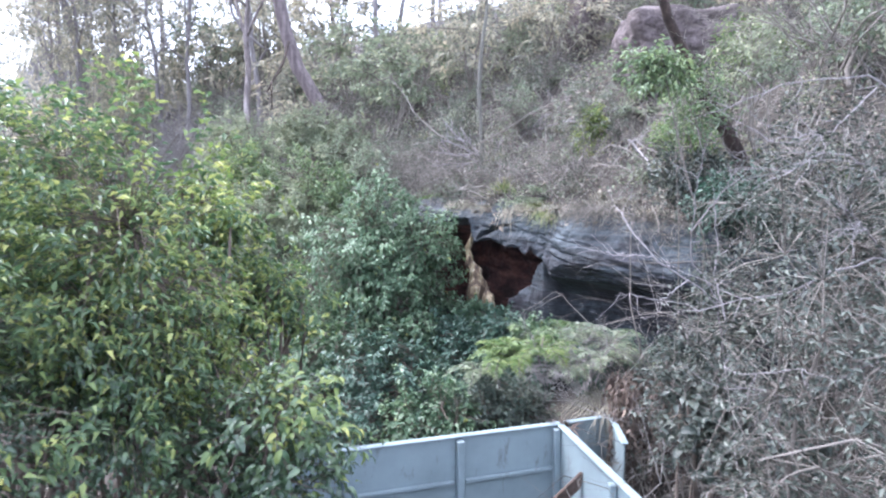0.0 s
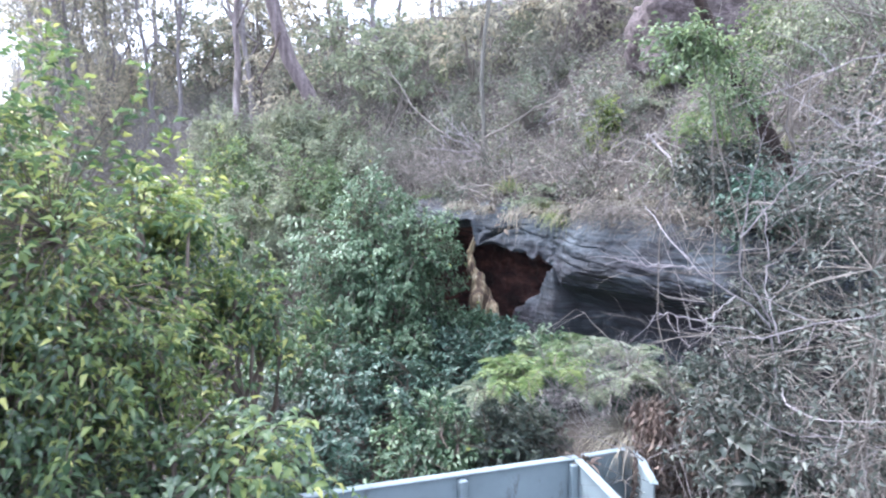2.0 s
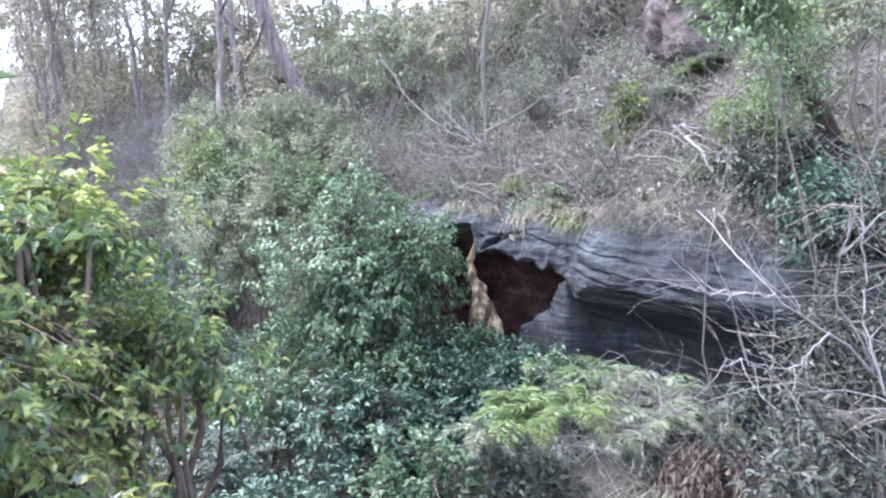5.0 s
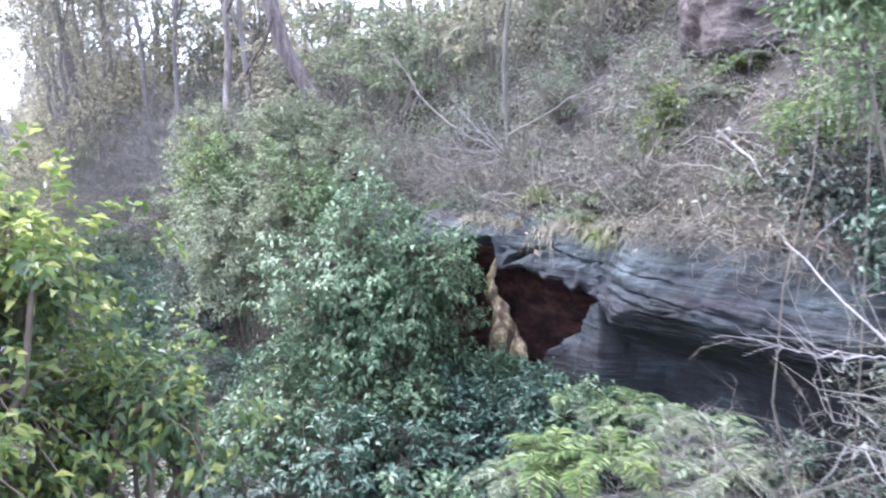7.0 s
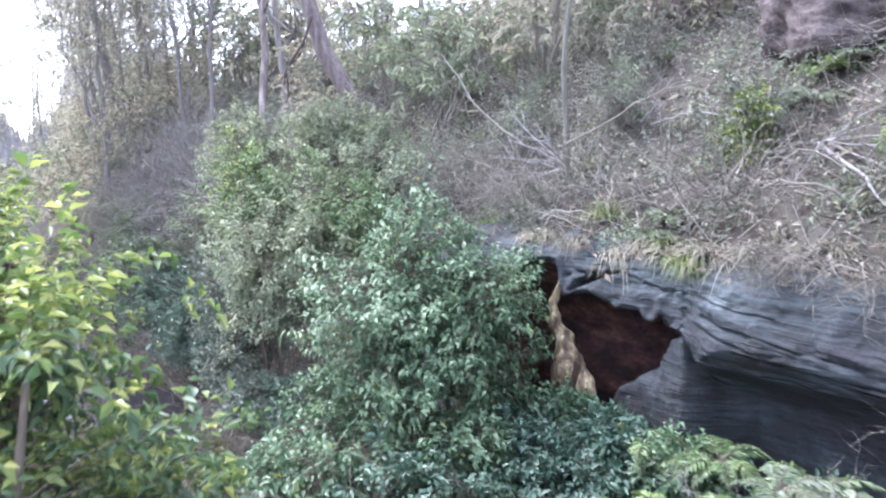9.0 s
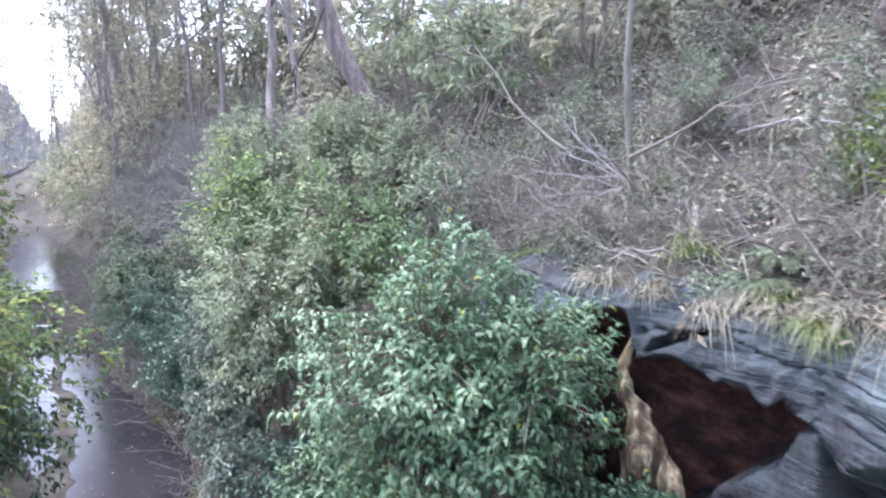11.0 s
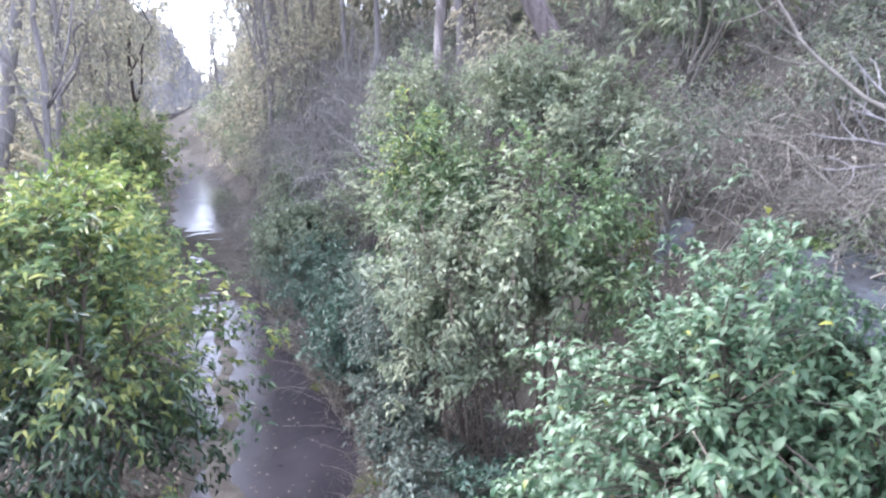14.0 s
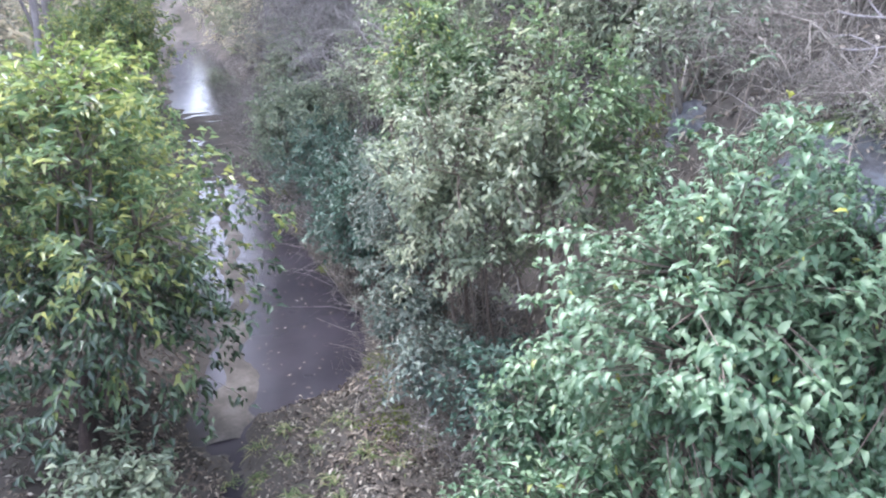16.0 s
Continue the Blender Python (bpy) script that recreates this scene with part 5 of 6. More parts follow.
shrub("bright_shrub", "slender shrub of bright yellow-green leaves on the dry slope", on_ground(1.66, 8.2), (1.7, 8.2, 3.4), (0.2, 0.18, 0.42), 130, 10, 0.05, LEAF_LIME, stems=4, seed=91, width=0.45, lump=0.6, spread=0.1, twig=0.002)
tuft("grass_tussock", "large green tussock drooping over the brow of the ledge", on_ground(1.08, 7.5, -0.03), 260, 0.3, 574, GRASS, 0.75, "tussocks on the slope", 0.0025, "grass", 0.9)
for i, (x, y, z) in enumerate([(1.15, 6.85, 1.45), (1.5, 6.4, 1.5), (0.8, 7.2, 1.4)]):
    fern("bracken_fern", "dark green fern fronds at the foot of the rock", (x, y, z), 16, 0.38, 580 + i, LEAF_GREEN, "ferns below the ledge")


# ---- hillside: dry tangles, small shrubs, tussocks, litter ----
def scatter(n, u0, u1, v0, v1, seed, gap, near_bias=0.0):
    """Places on the hillside, kept apart from one another."""
    g = np.random.default_rng(seed)
    out = []
    for _ in range(n * 30):
        u, v = g.uniform(u0, u1), v0 + (v1 - v0) * g.random() ** (1 + near_bias)
        p = u * NU + v * NV
        if 2.0 < p[0] < 3.9 and 7.9 < p[1] < 9.6:   # open ground in front of the boulder
            continue
        if all((p[0] - q[0]) ** 2 + (p[1] - q[1]) ** 2 > gap * gap for q in out):
            out.append((p[0], p[1]))
            if len(out) == n:
                break
    return out


def spread_copies(sources, places, seed, lo=0.7, hi=1.3, dz=0.0, tilt=10):
    g = np.random.default_rng(seed)
    for k, (x, y) in enumerate(places):
        s = g.uniform(lo, hi)
        m = pose(*on_ground(x, y, dz), g.uniform(-tilt, tilt), g.uniform(-tilt, tilt), g.uniform(0, 360))
        if k < len(sources):
            ob = sources[k]
            ob.matrix_basis = m
        else:
            ob = copy_thing(sources[k % len(sources)], m)
        ob.scale = (s, s, s * g.uniform(0.8, 1.15))


dry = [bare_bush("dry_brush", "leafless grey tangle of dry stems on the slope", (0, 0, 0), 0.85, 22, 100 + i, TWIG, thick=0.0045, splits=5, group="dry brush on the slope", flat=0.5 + 0.1 * i) for i in range(5)]
spread_copies(dry, scatter(34, 5.75, 12.5, -1.5, 21, 5, 0.5, 0.25), 6, 0.8, 1.5)
low = [bare_bush("brow_brush", "dry matted twigs hanging over the brow of the ledge", (0, 0, 0), 0.5, 9, 110 + i, TWIG, (-0.2, -0.25, -0.15), 0.004, 5, "dry brush along the brow", 0.4) for i in range(3)]
spread_copies(low, scatter(28, 5.6, 6.5, 1.0, 9, 14, 0.22) + scatter(16, 4.3, 6.0, 13, 24, 15, 0.5), 16, 0.8, 1.5)
small = [shrub("slope_shrub", "small dusty green shrub on the dry slope", (0, 0, 0), (0, 0, 0.4), (0.45, 0.45, 0.4), 85, 10, 0.06, (LEAF_GREY, LEAF_MID, LEAF_GREY, LEAF_MID)[i], TWIG, stems=7, seed=120 + i,
               bare=0.1, detailed=False, width=0.4, twig=0.003, group="small shrubs on the slope") for i in range(4)]
spread_copies(small, scatter(60, 5.9, 13, -1.5, 22, 8, 0.45, 0.2) + scatter(22, 4.2, 6.2, 13, 30, 17, 0.6), 9, 0.7, 1.5)
green = [tuft("grass_tussock", "drooping grass tussock on the slope", (0, 0, 0), 120, 0.42, 140 + i, (GRASS, GRASS, DRY_GRASS)[i], group="tussocks on the slope", width=0.0035) for i in range(3)]
spread_copies(green, [(1.05, 7.85), (0.75, 8.55), (1.6, 7.3)] + scatter(60, 5.58, 11, -1, 18, 10, 0.4, 0.2), 11, 0.7, 1.3, -0.02)
brow = [tuft("hanging_grass", "dry grass hanging over the brow of the ledge", (0, 0, 0), 130, 0.3, 150 + i, DRY_GRASS, 0.7, "grass along the brow", 0.0025, "grass", 1.0) for i in range(2)]
g_ = np.random.default_rng(3)
spread_copies(brow, [tuple(ROCK_O + ROCK_A * a + ROCK_N * -g_.uniform(0.2, 0.34)) for a in np.arange(-0.5, 4.4, 0.15) + g_.normal(size=33) * 0.08], 12, 0.35, 1.3, 0.0)
for i, a in enumerate((2.25, 2.5, 2.9, 3.25)):
    p = ROCK_O + ROCK_A * a - ROCK_N * 0.12
    bare_bush("brow_brush", "lilac-brown dead brush draped over the brow of the ledge", on_ground(p[0], p[1], 0.05), 0.36 + 0.05 * (i % 3), 18, 160 + i, TWIG, (ROCK_N[0] * 0.9, ROCK_N[1] * 0.9, -0.75), 0.003, 6, "dry brush along the brow", 0.5, "brush", 7, 0.25)


def litter(name, label, n, size, mat, u0, u1, v0, v1, seed, lift=0.015, stand=0.35):
    g = np.random.default_rng(seed)
    u, v = g.uniform(u0, u1, n), g.uniform(v0, v1, n)
    xy = u[:, None] * NU + v[:, None] * NV
    e = 0.05
    z = ground_z(xy[:, 0], xy[:, 1])
    nx, ny = (ground_z(xy[:, 0] + e, xy[:, 1]) - z) / e, (ground_z(xy[:, 0], xy[:, 1] + e) - z) / e
    ok = (np.hypot(nx, ny) < 3) & (z > 0.01)
    N = unit(np.stack([-nx, -ny, np.ones(n)], 1))[ok]
    P = np.concatenate([xy, z[:, None]], 1)[ok] + N * g.uniform(0, lift * 2, (ok.sum(), 1))
    D = rand_dirs(len(P), g)
    D = unit(D - N * (D * N).sum(1, keepdims=True) + N * g.uniform(-0.1, stand, (len(P), 1)))
    L = size * g.uniform(0.5, 1.3, len(P))
    v_, t_, q_ = leaf_mesh(P, D, N + rand_dirs(len(P), g) * 0.4, L, L * g.uniform(0.25, 0.5, len(P)), 0.15, 0.2, False)
    return tagged(new(name, mesh_from(name, v_, t_, q_, False, [mat])), label, "leaf litter", kind="stuff")


litter("leaf_litter", "brown and grey fallen leaves on the slope", 32000, 0.075, LITTER, 5.4, 12, -2, 20, 31)
litter("leaf_litter", "fallen leaves on the creek bank", 16000, 0.06, LITTER, 2.9, 5.2, 7.6, 18, 32)
litter("leaf_litter", "fallen leaves on the muddy creek bar", 9000, 0.045, LITTER, 1.6, 4.2, 7.2, 10.6, 34, 0.006, 0.15)
litter("leaf_litter", "fallen leaves under the bushes on the low bank", 16000, 0.06, LITTER, -1.2, 2.3, 5, 14, 33)


def wiry(name, label, n, length, mat, u0, u1, v0, v1, seed, thick=0.003, up=0.6):
    """Loose dry stalks lying and standing over the slope."""
    g = np.random.default_rng(seed)
    u, v = g.uniform(u0, u1, n), v0 + (v1 - v0) * g.random(n) ** 1.2
    xy = u[:, None] * NU + v[:, None] * NV
    A = np.concatenate([xy, ground_z(xy[:, 0], xy[:, 1])[:, None]], 1)
    d = rand_dirs(n, g)
    d[:, 2] = np.abs(d[:, 2]) * up + 0.08
    B = A + unit(d) * length * g.uniform(0.3, 1.2, (n, 1))
    B[:, 2] = np.maximum(B[:, 2], ground_z(B[:, 0], B[:, 1]) + 0.03)
    p = limb_paths(A, B, 3, 0.2, 0.18, g)
    vv, q = tube_mesh(p, np.linspace(1, 0.35, 3)[None] * thick * g.uniform(0.5, 1.5, (n, 1)), 3)
    return tagged(new(name, mesh_from(name, vv, None, q, False, [mat])), label, "dry stalks", kind="stuff")


wiry("dry_stalks", "thin dry stalks and vines matted over the slope", 7000, 0.65, TWIG, 5.6, 11.5, -1.5, 19, 41)
# pale twig colour also holds the haze over slope and far bank
wiry("dry_stalks", "pale stalks matted over the slope", 3800, 0.65, TWIG_PALE, 5.6, 11.5, -1.5, 19, 44)
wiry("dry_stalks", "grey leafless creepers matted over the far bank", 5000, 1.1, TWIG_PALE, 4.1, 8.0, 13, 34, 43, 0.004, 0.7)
wiry("dry_stalks", "thin dead stalks among the bank shrubs", 2500, 0.6, TWIG, 3.9, 4.9, 7.9, 20, 42)



def ground_cover(name, label, n, size, mat, u0, u1, v0, v1, seed, clumps, height):
    """Small-leafed creeping plants in loose clumps over the slope."""
    g = np.random.default_rng(seed)
    cu, cv = g.uniform(u0, u1, clumps), v0 + (v1 - v0) * g.random(clumps) ** 1.2
    own = g.integers(0, clumps, n)
    r = g.uniform(0.12, 0.4, clumps)[own]
    xy = cu[own, None] * NU + cv[own, None] * NV + g.normal(size=(n, 2)) * r[:, None] * 0.6
    ok = (xy @ NU) > 5.55
    xy, r = xy[ok], r[ok]
    z = ground_z(xy[:, 0], xy[:, 1]) + height * g.random(len(xy)) * r / 0.3
    P = np.concatenate([xy, z[:, None]], 1)
    L = size * g.uniform(0.6, 1.3, len(P))
    v_, t_, q_ = leaf_mesh(P, rand_dirs(len(P), g) + [-0.2, -0.2, 0.1], rand_dirs(len(P), g) * 0.6 + [0, -0.2, 0.8], L, L * 0.45, 0.2, 0.2, False)
    return tagged(new(name, mesh_from(name, v_, t_, q_, False, [mat])), label, "ground cover", kind="stuff")


ground_cover("ground_cover", "dusty small-leafed creepers over the slope", 34000, 0.05, LEAF_GREY, 5.6, 12, -1.5, 19, 51, 260, 0.25)
ground_cover("ground_cover", "green small-leafed creepers over the slope", 24000, 0.05, LEAF_SAGE, 5.6, 12, -1.5, 19, 52, 130, 0.28)

# dead branches and timber on the slope
for i, (x, y, z) in enumerate([(-0.21, 9.8, 3.3), (-0.17, 9.7, 3.1), (-0.02, 9.85, 3.45), (0.03, 9.9, 3.68), (0.24, 9.95, 3.62), (0.8, 9.7, 3.42), (0.45, 9.5, 3.0), (0.1, 9.55, 3.06), (0.83, 9.6, 3.05)]):
    stick("bleached dead branch sprawled at the foot of a sapling", (0.52 + 0.05 * (i % 3), 9.78 - 0.04 * (i % 4), 3.16 + 0.03 * (i % 2)), (x, y, z), 0.012, 220 + i, TWIG_WHITE, 4)


stick("long pale dead branch leaning on the slope", (0.0, 9.2, 3.45), (-0.75, 9.6, 4.35), 0.014, 211, TWIG, 6)
stick("grey dead branch propped against the sapling", (0.5, 9.55, 3.4), (1.9, 9.75, 4.0), 0.014, 212, TWIG, 5)
stick("crooked dark dead branch hanging from a gum tree", (-2.75, 13.0, 5.3), (-3.0, 12.3, 4.35), 0.028, 215, BARK_DARK, 4)
stick("white dead stick lying down the slope", on_ground(2.06, 7.97, 0.1), on_ground(2.09, 7.03, 0.12), 0.017, 213, TWIG_WHITE, 0)
for i, (x, y) in enumerate([(2.5, 7.2), (2.6, 7.5), (2.35, 7.05), (2.5, 7.8), (1.8, 7.6), (2.6, 8.0)]):
    stick("grey dead stick fanned out on the slope", on_ground(2.1, 7.85, 0.1), on_ground(x, y, 0.12), 0.009, 230 + i, TWIG_PALE, 2)
stick("thin dead pole leaning under the boulder", on_ground(1.3, 9.6, 0.1), on_ground(1.85, 8.5, 0.25), 0.012, 240, TWIG_WHITE, 2)
g_ = np.random.default_rng(242)
for i, (x, y) in enumerate(scatter(34, 5.9, 10.5, 0.5, 15, 243, 0.35)):
    far = np.array([x, y]) - NU * g_.uniform(-0.5, 0.8) + NV * g_.uniform(-0.7, 0.7)
    stick("pale dead branch lying on the dry slope", on_ground(x, y, 0.12), on_ground(far[0], far[1], g_.uniform(0.1, 0.45)), g_.uniform(0.006, 0.013), 244 + i, (TWIG_PALE, TWIG_WHITE, TWIG)[i % 3], 4)
stick("dark wet branch lying on the creek bank", (-6.2, 14.4, 0.12), (-5.4, 14.55, 0.2), 0.03, 214, BARK_DARK, 1)

# ---- trees ----
tree("slender dark sapling beyond the creek", on_ground(-15.2, 22.3), 7.5, (-0.2, 0.2), 0.07, (0, 0.1, 5.5), (1.2, 1.2, 2.6), 70, 14, 0.12, LEAF_GUM_HAZE, BARK_DARK, 305, 6, kind="sapling", fork=0.3)
gum = tree("leaning grey gum tree with a bare trunk", on_ground(-1.95, 13.4), 9.5, (-3.2, 0.6), 0.15, (-3.0, 0.6, 8.6), (2.2, 2.0, 1.8), 120, 14, 0.16, LEAF_GUM_HAZE, BARK_RED, 301, 8, fork=0.45, group="gum trees")
gum_b = tree("grey gum tree with crooked dark limbs", on_ground(-3.95, 13.9), 9.0, (0.1, 0.5), 0.085, (-0.2, 0.3, 6.5), (1.9, 1.8, 2.6), 110, 12, 0.15, LEAF_GUM_HAZE, BARK_GUM, 302, 9, fork=0.5, group="gum trees")
sapling = tree("straight thin pale sapling on the slope", on_ground(0.55, 9.65), 4.6, (0.06, 0.3), 0.034, (0.1, 0.3, 4.4), (0.8, 0.8, 0.9), 60, 12, 0.09, LEAF_MID, BARK_OLIVE, 303, 5, kind="sapling", fork=0.6)
stump = tree("dark charred dead trunk leaning out over the slope", on_ground(2.9, 6.6), 2.6, (-1.75, -0.9), 0.075, (-1.5, -0.8, 2.5), (0.3, 0.3, 0.3), 5, 0, 0.1, LEAF_GUM_HAZE, BARK_DARK, 304, 2, kind="dead_tree", fork=0.6)

forest = [tree("pale grey-green gum tree in the woods up the valley", (0, 0, 0), 9 + i, (0.4 * (i - 1.5), 0.3), 0.08, (0.3 * (i - 1.5), 0.2, 4.6 + 0.9 * i), (2.1, 2.1, 3.4 + 0.3 * i), 120, 13, 0.17, LEAF_GUM_HAZE, BARK_PALE, 320 + i, 9,
               group="woods up the valley", fork=0.2) for i in range(4)]
g_ = np.random.default_rng(77)
places = []
for _ in range(4000):
    v, u = 17 + 45 * g_.random() ** 1.5, g_.uniform(-20, 14)
    p = u * NU + v * NV
    if 1.2 < u < 5.4 + 0.03 * v or (u > 6 and v < 19):
        continue
    if all((p[0] - q[0]) ** 2 + (p[1] - q[1]) ** 2 > 2.2 ** 2 for q in places):
        places.append((p[0], p[1]))
    if len(places) == 14:
        break
spread_copies(forest, places, 78, 0.7, 1.2, 0, 4)
scrub = [shrub("woodland_scrub", "grey-green scrub among the trees", (0, 0, 0), (0, 0, 0.9), (1.1, 1.1, 0.95), 105, 11, 0.125, (LEAF_GUM_HAZE, LEAF_GUM_HAZE, LEAF_SAGE)[i], TWIG, stems=8, seed=340 + i, detailed=False, width=0.35,
               twig=0.006, group="scrub in the woods", spread=0.25) for i in range(3)]
g_ = np.random.default_rng(79)
places = [tuple(u_ * NU + v_ * NV) for u_, v_ in ((5.6, 27), (6.6, 28), (5.7, 30), (6.9, 32), (5.9, 34), (7.3, 36), (6.1, 38.5), (7.6, 41), (6.7, 44), (8, 48), (8, 53))] + [(-0.9, 12.6), (0.6, 12.3), (-3.2, 14.8), (-1.9, 15.2), (1.8, 11.6), (-0.3, 14.2), (2.4, 13.2), (-5.2, 17.0), (-3.4, 17.0), (3.6, 11.0), (4.2, 9.3)]
for _ in range(4000):
    v, u = 14 + 34 * g_.random() ** 1.3, g_.uniform(-14, 13)
    p = u * NU + v * NV
    if 0.6 < u < 4.6 + 0.03 * v or (u < 1 and v < 15):
        continue
    if all((p[0] - q[0]) ** 2 + (p[1] - q[1]) ** 2 > 1.5 ** 2 for q in places):
        places.append((p[0], p[1]))
    if len(places) == 50:
        break
spread_copies(scrub, places, 80, 0.7, 1.4, 0, 6)
g_ = np.random.default_rng(81)
for k, (x, y) in enumerate([(-9.1, 27.7), (-12.0, 30.0), (-6.9, 23.5), (-5.0, 21.5), (-15.0, 33.0), (-17.5, 38.0), (-3.0, 19.8)]):
    ob = copy_thing(scrub[k % 3], pose(*on_ground(x, y), 0, 0, 63 * k))
    s_ = g_.uniform(1.4, 1.9)
    ob.scale = (s_, s_, s_ * 1.1)
upper = [(0.0, 17.5), (3.0, 18.0), (6.5, 16.0), (-1.2, 20.5), (10.0, 13.0), (8.5, 9.0)]
for k, (x, y) in enumerate(upper):
    ob = copy_thing(forest[k % 4], pose(*on_ground(x, y), 0, 0, 77 * k))
    ob.scale = (0.8, 0.8, 0.85)

# mounds in the pale twig colour, distance haze included in it
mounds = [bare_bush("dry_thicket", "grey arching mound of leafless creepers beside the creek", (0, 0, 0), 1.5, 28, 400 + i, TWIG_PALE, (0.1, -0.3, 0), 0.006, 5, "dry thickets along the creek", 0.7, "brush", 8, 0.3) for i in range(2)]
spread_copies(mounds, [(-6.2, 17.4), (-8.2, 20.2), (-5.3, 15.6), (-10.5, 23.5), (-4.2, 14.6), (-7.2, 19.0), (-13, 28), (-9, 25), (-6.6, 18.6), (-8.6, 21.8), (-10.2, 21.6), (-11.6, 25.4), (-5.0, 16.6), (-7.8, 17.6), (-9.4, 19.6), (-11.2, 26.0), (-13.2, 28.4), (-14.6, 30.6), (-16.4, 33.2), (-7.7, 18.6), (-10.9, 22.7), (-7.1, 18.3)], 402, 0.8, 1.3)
for i, (x, y, zc, r, m) in enumerate([(-12.0, 16.8, 1.6, 1.5, LEAF_OLIVE), (-14.5, 20.5, 2.0, 1.8, LEAF_OLIVE), (-9.5, 14.0, 1.1, 1.2, LEAF_OLIVE), (-18.4, 24.2, 2.0, 1.8, LEAF_GUM_HAZE), (-7.0, 16.2, 1.2, 0.9, LEAF_MID), (-11.0, 25.0, 1.8, 1.4, LEAF_MID), (-13.9, 19.0, 1.9, 1.4, LEAF_OLIVE), (-12.7, 18.6, 2.5, 1.25, LEAF_OLIVE), (-8.7, 19.9, 1.5, 1.1, LEAF_SAGE), (-10.6, 22.4, 1.6, 1.1, LEAF_GUM_HAZE)]):
    shrub("creekside_thicket", "creeper-covered green thicket leaning over the creek", on_ground(x, y), (x, y, zc), (r, r, r * 0.8), 420, 12, 0.11, m, stems=8, seed=420 + i, detailed=False, group="thickets along the creek", spread=0.2)
for k, (x, y) in enumerate([(-15.3, 21.5), (-8.8, 22.6), (-21.0, 26.0), (-12.0, 29.5), (-24.0, 30.0), (-16.0, 34.0), (-7.6, 21.2), (-10.2, 25.6), (-4.4, 17.6), (-11.8, 27.0), (-1.6, 18.4), (-0.2, 22.0), (-8.0, 28.0), (-6.6, 24.0), (-12.5, 16.5), (-11.0, 14.5), (-3.0, 21.0), (-17.0, 23.0), (-21.0, 38.5), (-23.5, 43.0), (-18.5, 37.0), (-26.0, 33.0), (-28.0, 37.0), (-6.0, 27.0)]):
    ob = copy_thing(forest[k % 4], pose(*on_ground(x, y), 0, 0, 50 * k))
    ob.scale = (0.9, 0.9, 0.9)


for k, (u_, v_, s_) in enumerate([(0.3, 25, 1.0), (0.8, 30, 1.2), (-0.5, 34, 1.3), (7.2, 37, 1.1), (1.2, 40, 1.3), (9.5, 60, 1.4), (-2.0, 54, 1.5)]):
    p = u_ * NU + v_ * NV
    ob = copy_thing(forest[k % 4], pose(*on_ground(p[0], p[1]), 0, 0, 41 * k))
    ob.scale = (s_ * 1.15, s_ * 1.15, s_)


# taller woods over the creek: valley head, and right bank added to darken reflections
g_ = np.random.default_rng(83)
tall = [(6.4, 26), (7.0, 29.5), (6.6, 33), (7.4, 37), (7.6, 41), (9.5, 31), (-9, 44), (-3.5, 46), (-16, 42)]
for k, (u_, v_) in enumerate(tall):
    p = u_ * NU + v_ * NV + g_.normal(size=2) * 0.5
    ob = copy_thing(forest[k % 4], pose(*on_ground(p[0], p[1]), 0, 0, 67 * k))
    s_ = g_.uniform(1.0, 1.25)
    ob.scale = (s_, s_, s_ * 1.05)
# added gum: its unseen high crown keeps sky out of the water's reflection
tree("added tall gum tree, crown above view, darkening the creek's reflection", on_ground(-13.0, 27.6), 14.5, (-1.6, -1.2), 0.2, (-2.2, -1.8, 11.6), (4.6, 4.6, 4.0), 700, 15, 0.24, LEAF_GUM_HAZE, BARK_PALE, 306, 10, fork=0.5, group="gum trees")
for k, (u_, v_) in enumerate([(6.4, 38), (7.6, 40), (6.8, 43), (8.2, 45), (7.2, 48), (0.4, 38), (-0.6, 42), (0.6, 46), (9.6, 44), (9.4, 38)]):
    p = u_ * NU + v_ * NV
    ob = copy_thing(scrub[k % 3], pose(*on_ground(p[0], p[1]), 0, 0, 53 * k))
    ob.scale = (1.7, 1.7, 1.9)
for k, (u_, v_) in enumerate([(-3, 55), (0, 58), (7, 56), (9, 60), (1, 64), (7.5, 64), (2, 72), (7, 72), (-1, 70), (10, 68)]):
    p = u_ * NU + v_ * NV
    ob = copy_thing(scrub[k % 3], pose(*on_ground(p[0], p[1]), 0, 0, 59 * k))
    ob.scale = (2.0, 2.0, 1.6)
# second added gum with an unseen crown, darkens the reflection on the left
tree("added gum tree on the low bank, crown above view, darkening the creek", on_ground(-15.6, 17.6), 14.0, (1.5, 1.2), 0.18, (2.2, 1.6, 11.4), (3.8, 3.8, 3.0), 520, 15, 0.24, LEAF_GUM_HAZE, BARK_PALE, 307, 9, fork=0.55, group="gum trees")
for k, (u_, v_) in enumerate([(0.6, 48), (6.6, 50), (-0.8, 57), (7.2, 60), (2.2, 66)]):
    p = u_ * NU + v_ * NV
    ob = copy_thing(forest[k % 4], pose(*on_ground(p[0], p[1]), 0, 0, 37 * k))
    ob.scale = (1.3, 1.3, 1.0)
for k in range(26):
    p = g_.uniform(-13, 0.5) * NU + g_.uniform(16.5, 36) * NV
    ob = copy_thing(scrub[k % 3], pose(*on_ground(p[0], p[1]), 0, 0, 71 * k))
    s_ = g_.uniform(1.5, 2.3)
    ob.scale = (s_, s_, s_ * 1.2)


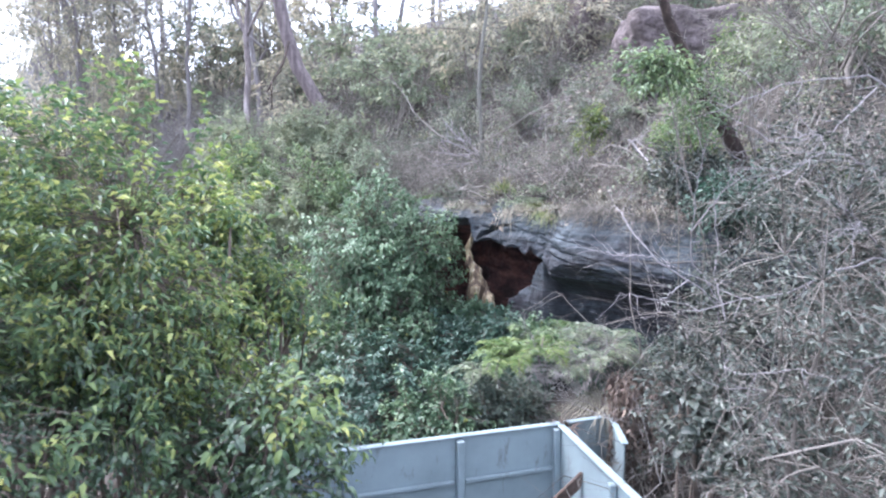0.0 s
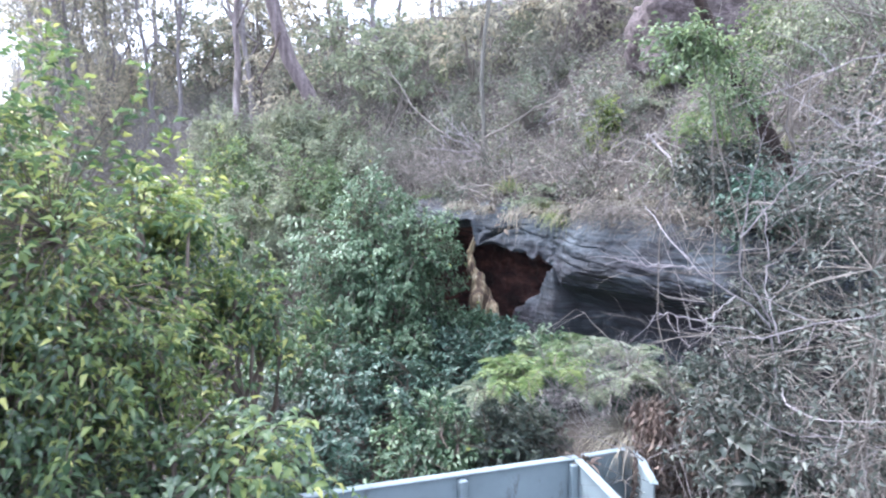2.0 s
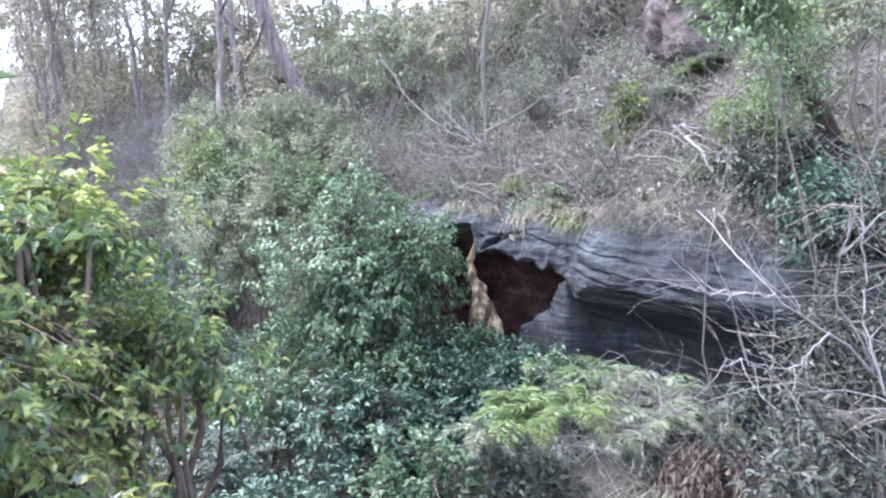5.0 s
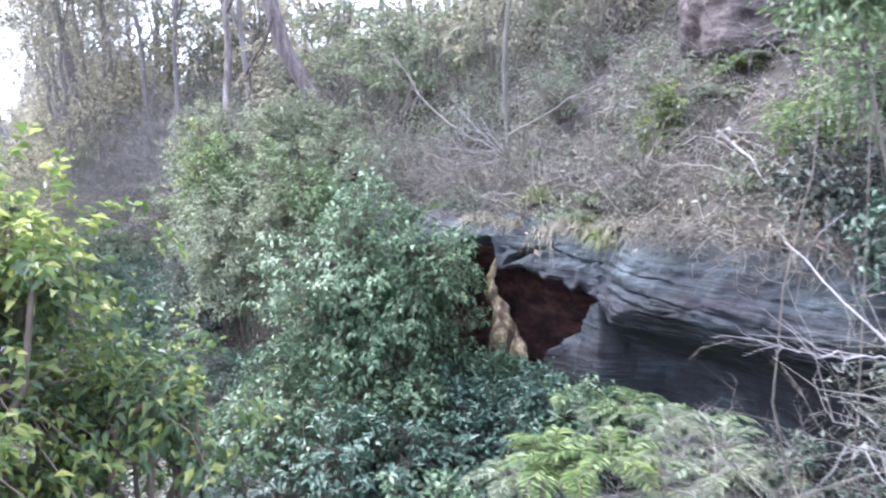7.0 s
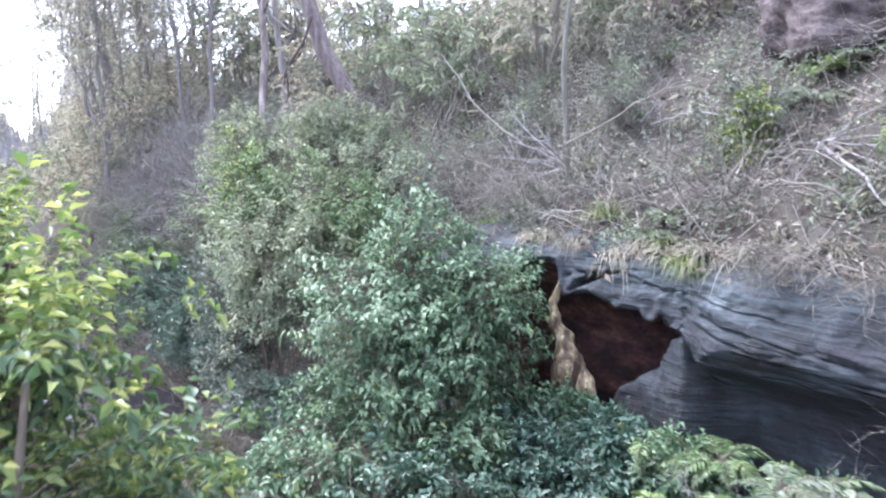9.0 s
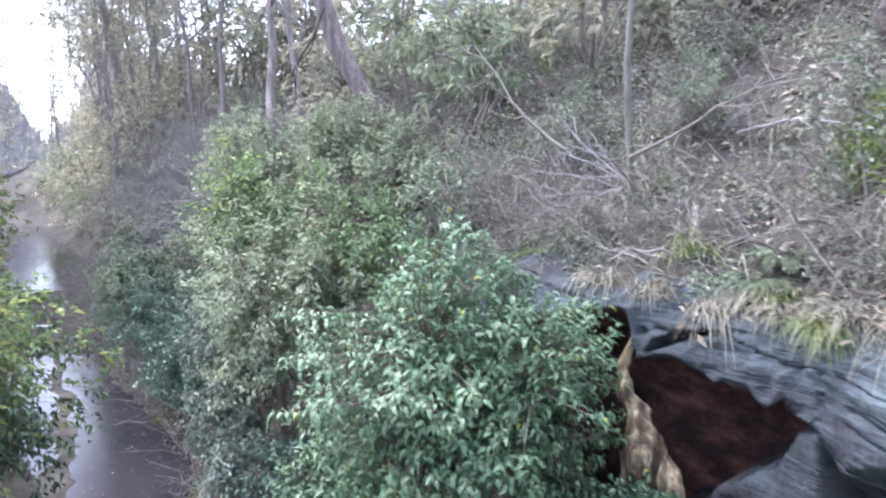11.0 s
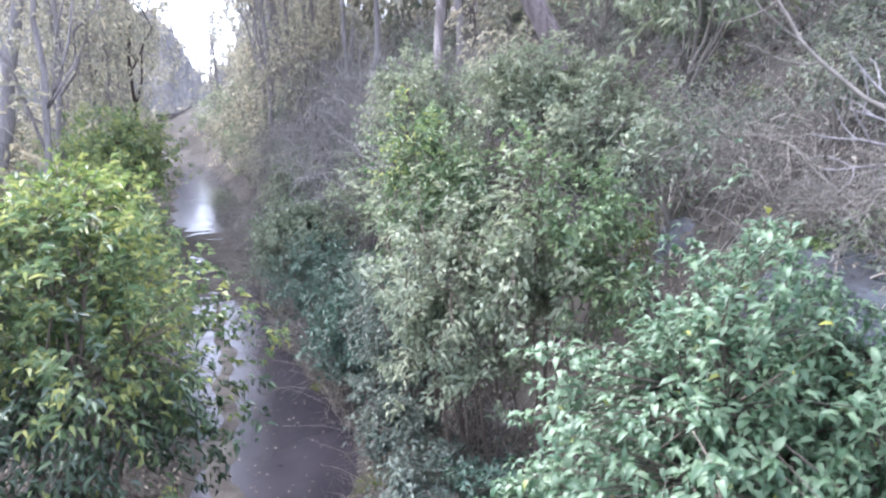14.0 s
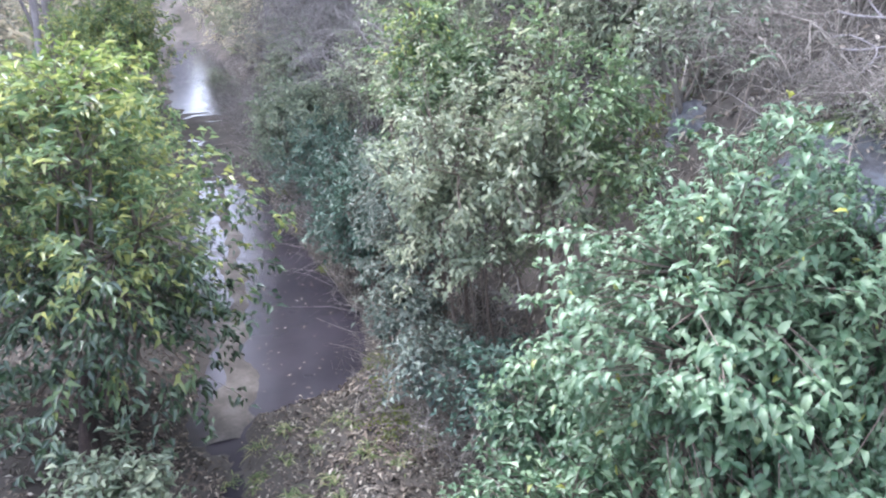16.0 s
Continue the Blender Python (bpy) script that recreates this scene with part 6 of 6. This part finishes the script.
def distant_woods():
    """The far woods that close the valley: one ragged belt round its head."""
    g = np.random.default_rng(91)
    n, m = 900, 6
    th = np.linspace(math.radians(-75), math.radians(60), n)
    h = 13.5 + 1.6 * np.sin(th * 9 + 1) + 1.2 * np.sin(th * 23) + 0.9 * np.sin(th * 61 + 2) + np.cumsum(g.normal(size=n)) * 0.05 + g.normal(size=n) * 0.7 - 8.0 * np.exp(-((th + 0.57) / 0.06) ** 2)
    V = []
    for a, top in zip(th, h):
        r = 88 + 5 * math.sin(a * 17)
        x, y = r * math.sin(a), r * math.cos(a)
        z0 = float(ground_z(x, y)) - 1
        for t in np.linspace(0, 1, m):
            V.append((x, y, z0 + (max(top, z0 + 2) - z0) * t))
    i = np.arange(n - 1)[:, None] * m + np.arange(m - 1)[None]
    q = np.stack([i, i + m, i + m + 1, i + 1], -1).reshape(-1, 4)
    return tagged(new("backdrop", mesh_from("backdrop", V, None, q, True, [FAR_WOODS])), "pale far woods closing the valley, mist in their colour", "distant woods", kind="structure")


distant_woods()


# tall leafy scrub that fills the woods between the trunks
for k, (x, y) in enumerate([(-10.0, 22.6), (-7.9, 23.4), (-12.6, 29.6), (-5.6, 22.4), (-18.6, 21.0), (-20.4, 25.0), (-16.8, 18.6)]):
    ob = copy_thing(scrub[k % 2], pose(*on_ground(x, y), 0, 0, 47 * k))
    ob.scale = (1.4, 1.4, 1.7)


def silt_strip():
    """Pale wet silt along the shallow edge of the creek."""
    V, n = [], 21
    vs = np.arange(9.8, 17.5, 0.04)
    for v in vs:
        c, w = np.interp(v, [8.6, 10, 11, 14, 17.5], [2.3, 2.45, 2.62, 2.98, 3.15]), np.interp(v, [8.6, 10, 12, 15, 17.5], [0.3, 0.26, 0.18, 0.13, 0.09])
        c, w = c + 0.05 * math.sin(v * 3.1) + 0.03 * math.sin(v * 7.7), w * (1 + 0.25 * math.sin(v * 4.3 + 1))
        for t in np.linspace(-1, 1, n):
            p = (c + w * t) * NU + v * NV
            V.append((p[0], p[1], 0.012 - 0.03 * abs(t) ** 2.5 + 0.012 * noise.fractal(Vector((p[0] * 3.5, p[1] * 3.5, 2.0)), 0.9, 2.0, 4)))
    i = np.arange(len(vs) - 1)[:, None] * n + np.arange(n - 1)[None]
    q = np.stack([i, i + 1, i + n + 1, i + n], -1).reshape(-1, 4)
    return tagged(new("silt_strip", mesh_from("silt_strip", V, None, q, True, [SILT])), "pale wet silt along the edge of the creek", "silt", kind="stuff")


silt_strip()


def floating():
    """Pale leaves and scum adrift on the still water."""
    g = np.random.default_rng(61)
    u, v = g.uniform(2.5, 3.8, 260), g.uniform(7.5, 15, 260)
    u = u + np.interp(v, BEND_V, BEND)
    xy = u[:, None] * NU + v[:, None] * NV
    P = np.concatenate([xy, np.full((260, 1), 0.006)], 1)
    D = rand_dirs(260, g) * [1, 1, 0.02]
    v_, t_, q_ = leaf_mesh(P, D, np.tile([0, 0, 1.0], (260, 1)), g.uniform(0.02, 0.06, 260), g.uniform(0.012, 0.025, 260), 0.0, 0.05, False)
    return tagged(new("floating_leaves", mesh_from("floating_leaves", v_, t_, q_, False, [LITTER])), "pale fallen leaves adrift on the creek", "leaf litter", kind="stuff")


floating()


def moss_patch(places):
    g = np.random.default_rng(62)
    P = []
    for x, y, r, n in places:
        q = g.normal(size=(n, 2)) * r * 0.5 + [x, y]
        P.append(np.concatenate([q, ground_z(q[:, 0], q[:, 1])[:, None] + 0.005], 1))
    P = np.concatenate(P)
    D = rand_dirs(len(P), g)
    D[:, 2] = np.abs(D[:, 2]) + 0.3
    v_, t_, q_ = leaf_mesh(P, D, rand_dirs(len(P), g), g.uniform(0.015, 0.04, len(P)), 0.012, 0.2, 0.1, False)
    return tagged(new("moss", mesh_from("moss", v_, t_, q_, False, [MOSS])), "bright yellow-green moss on the damp bank", "moss", kind="stuff")


moss_patch([(-3.4, 10.6, 0.22, 1200), (-3.1, 10.1, 0.2, 900), (-5.05, 12.6, 0.15, 500), (-6.9, 15.4, 0.25, 700), (-2.9, 9.6, 0.25, 700), (-1.25, 10.9, 0.3, 900)])
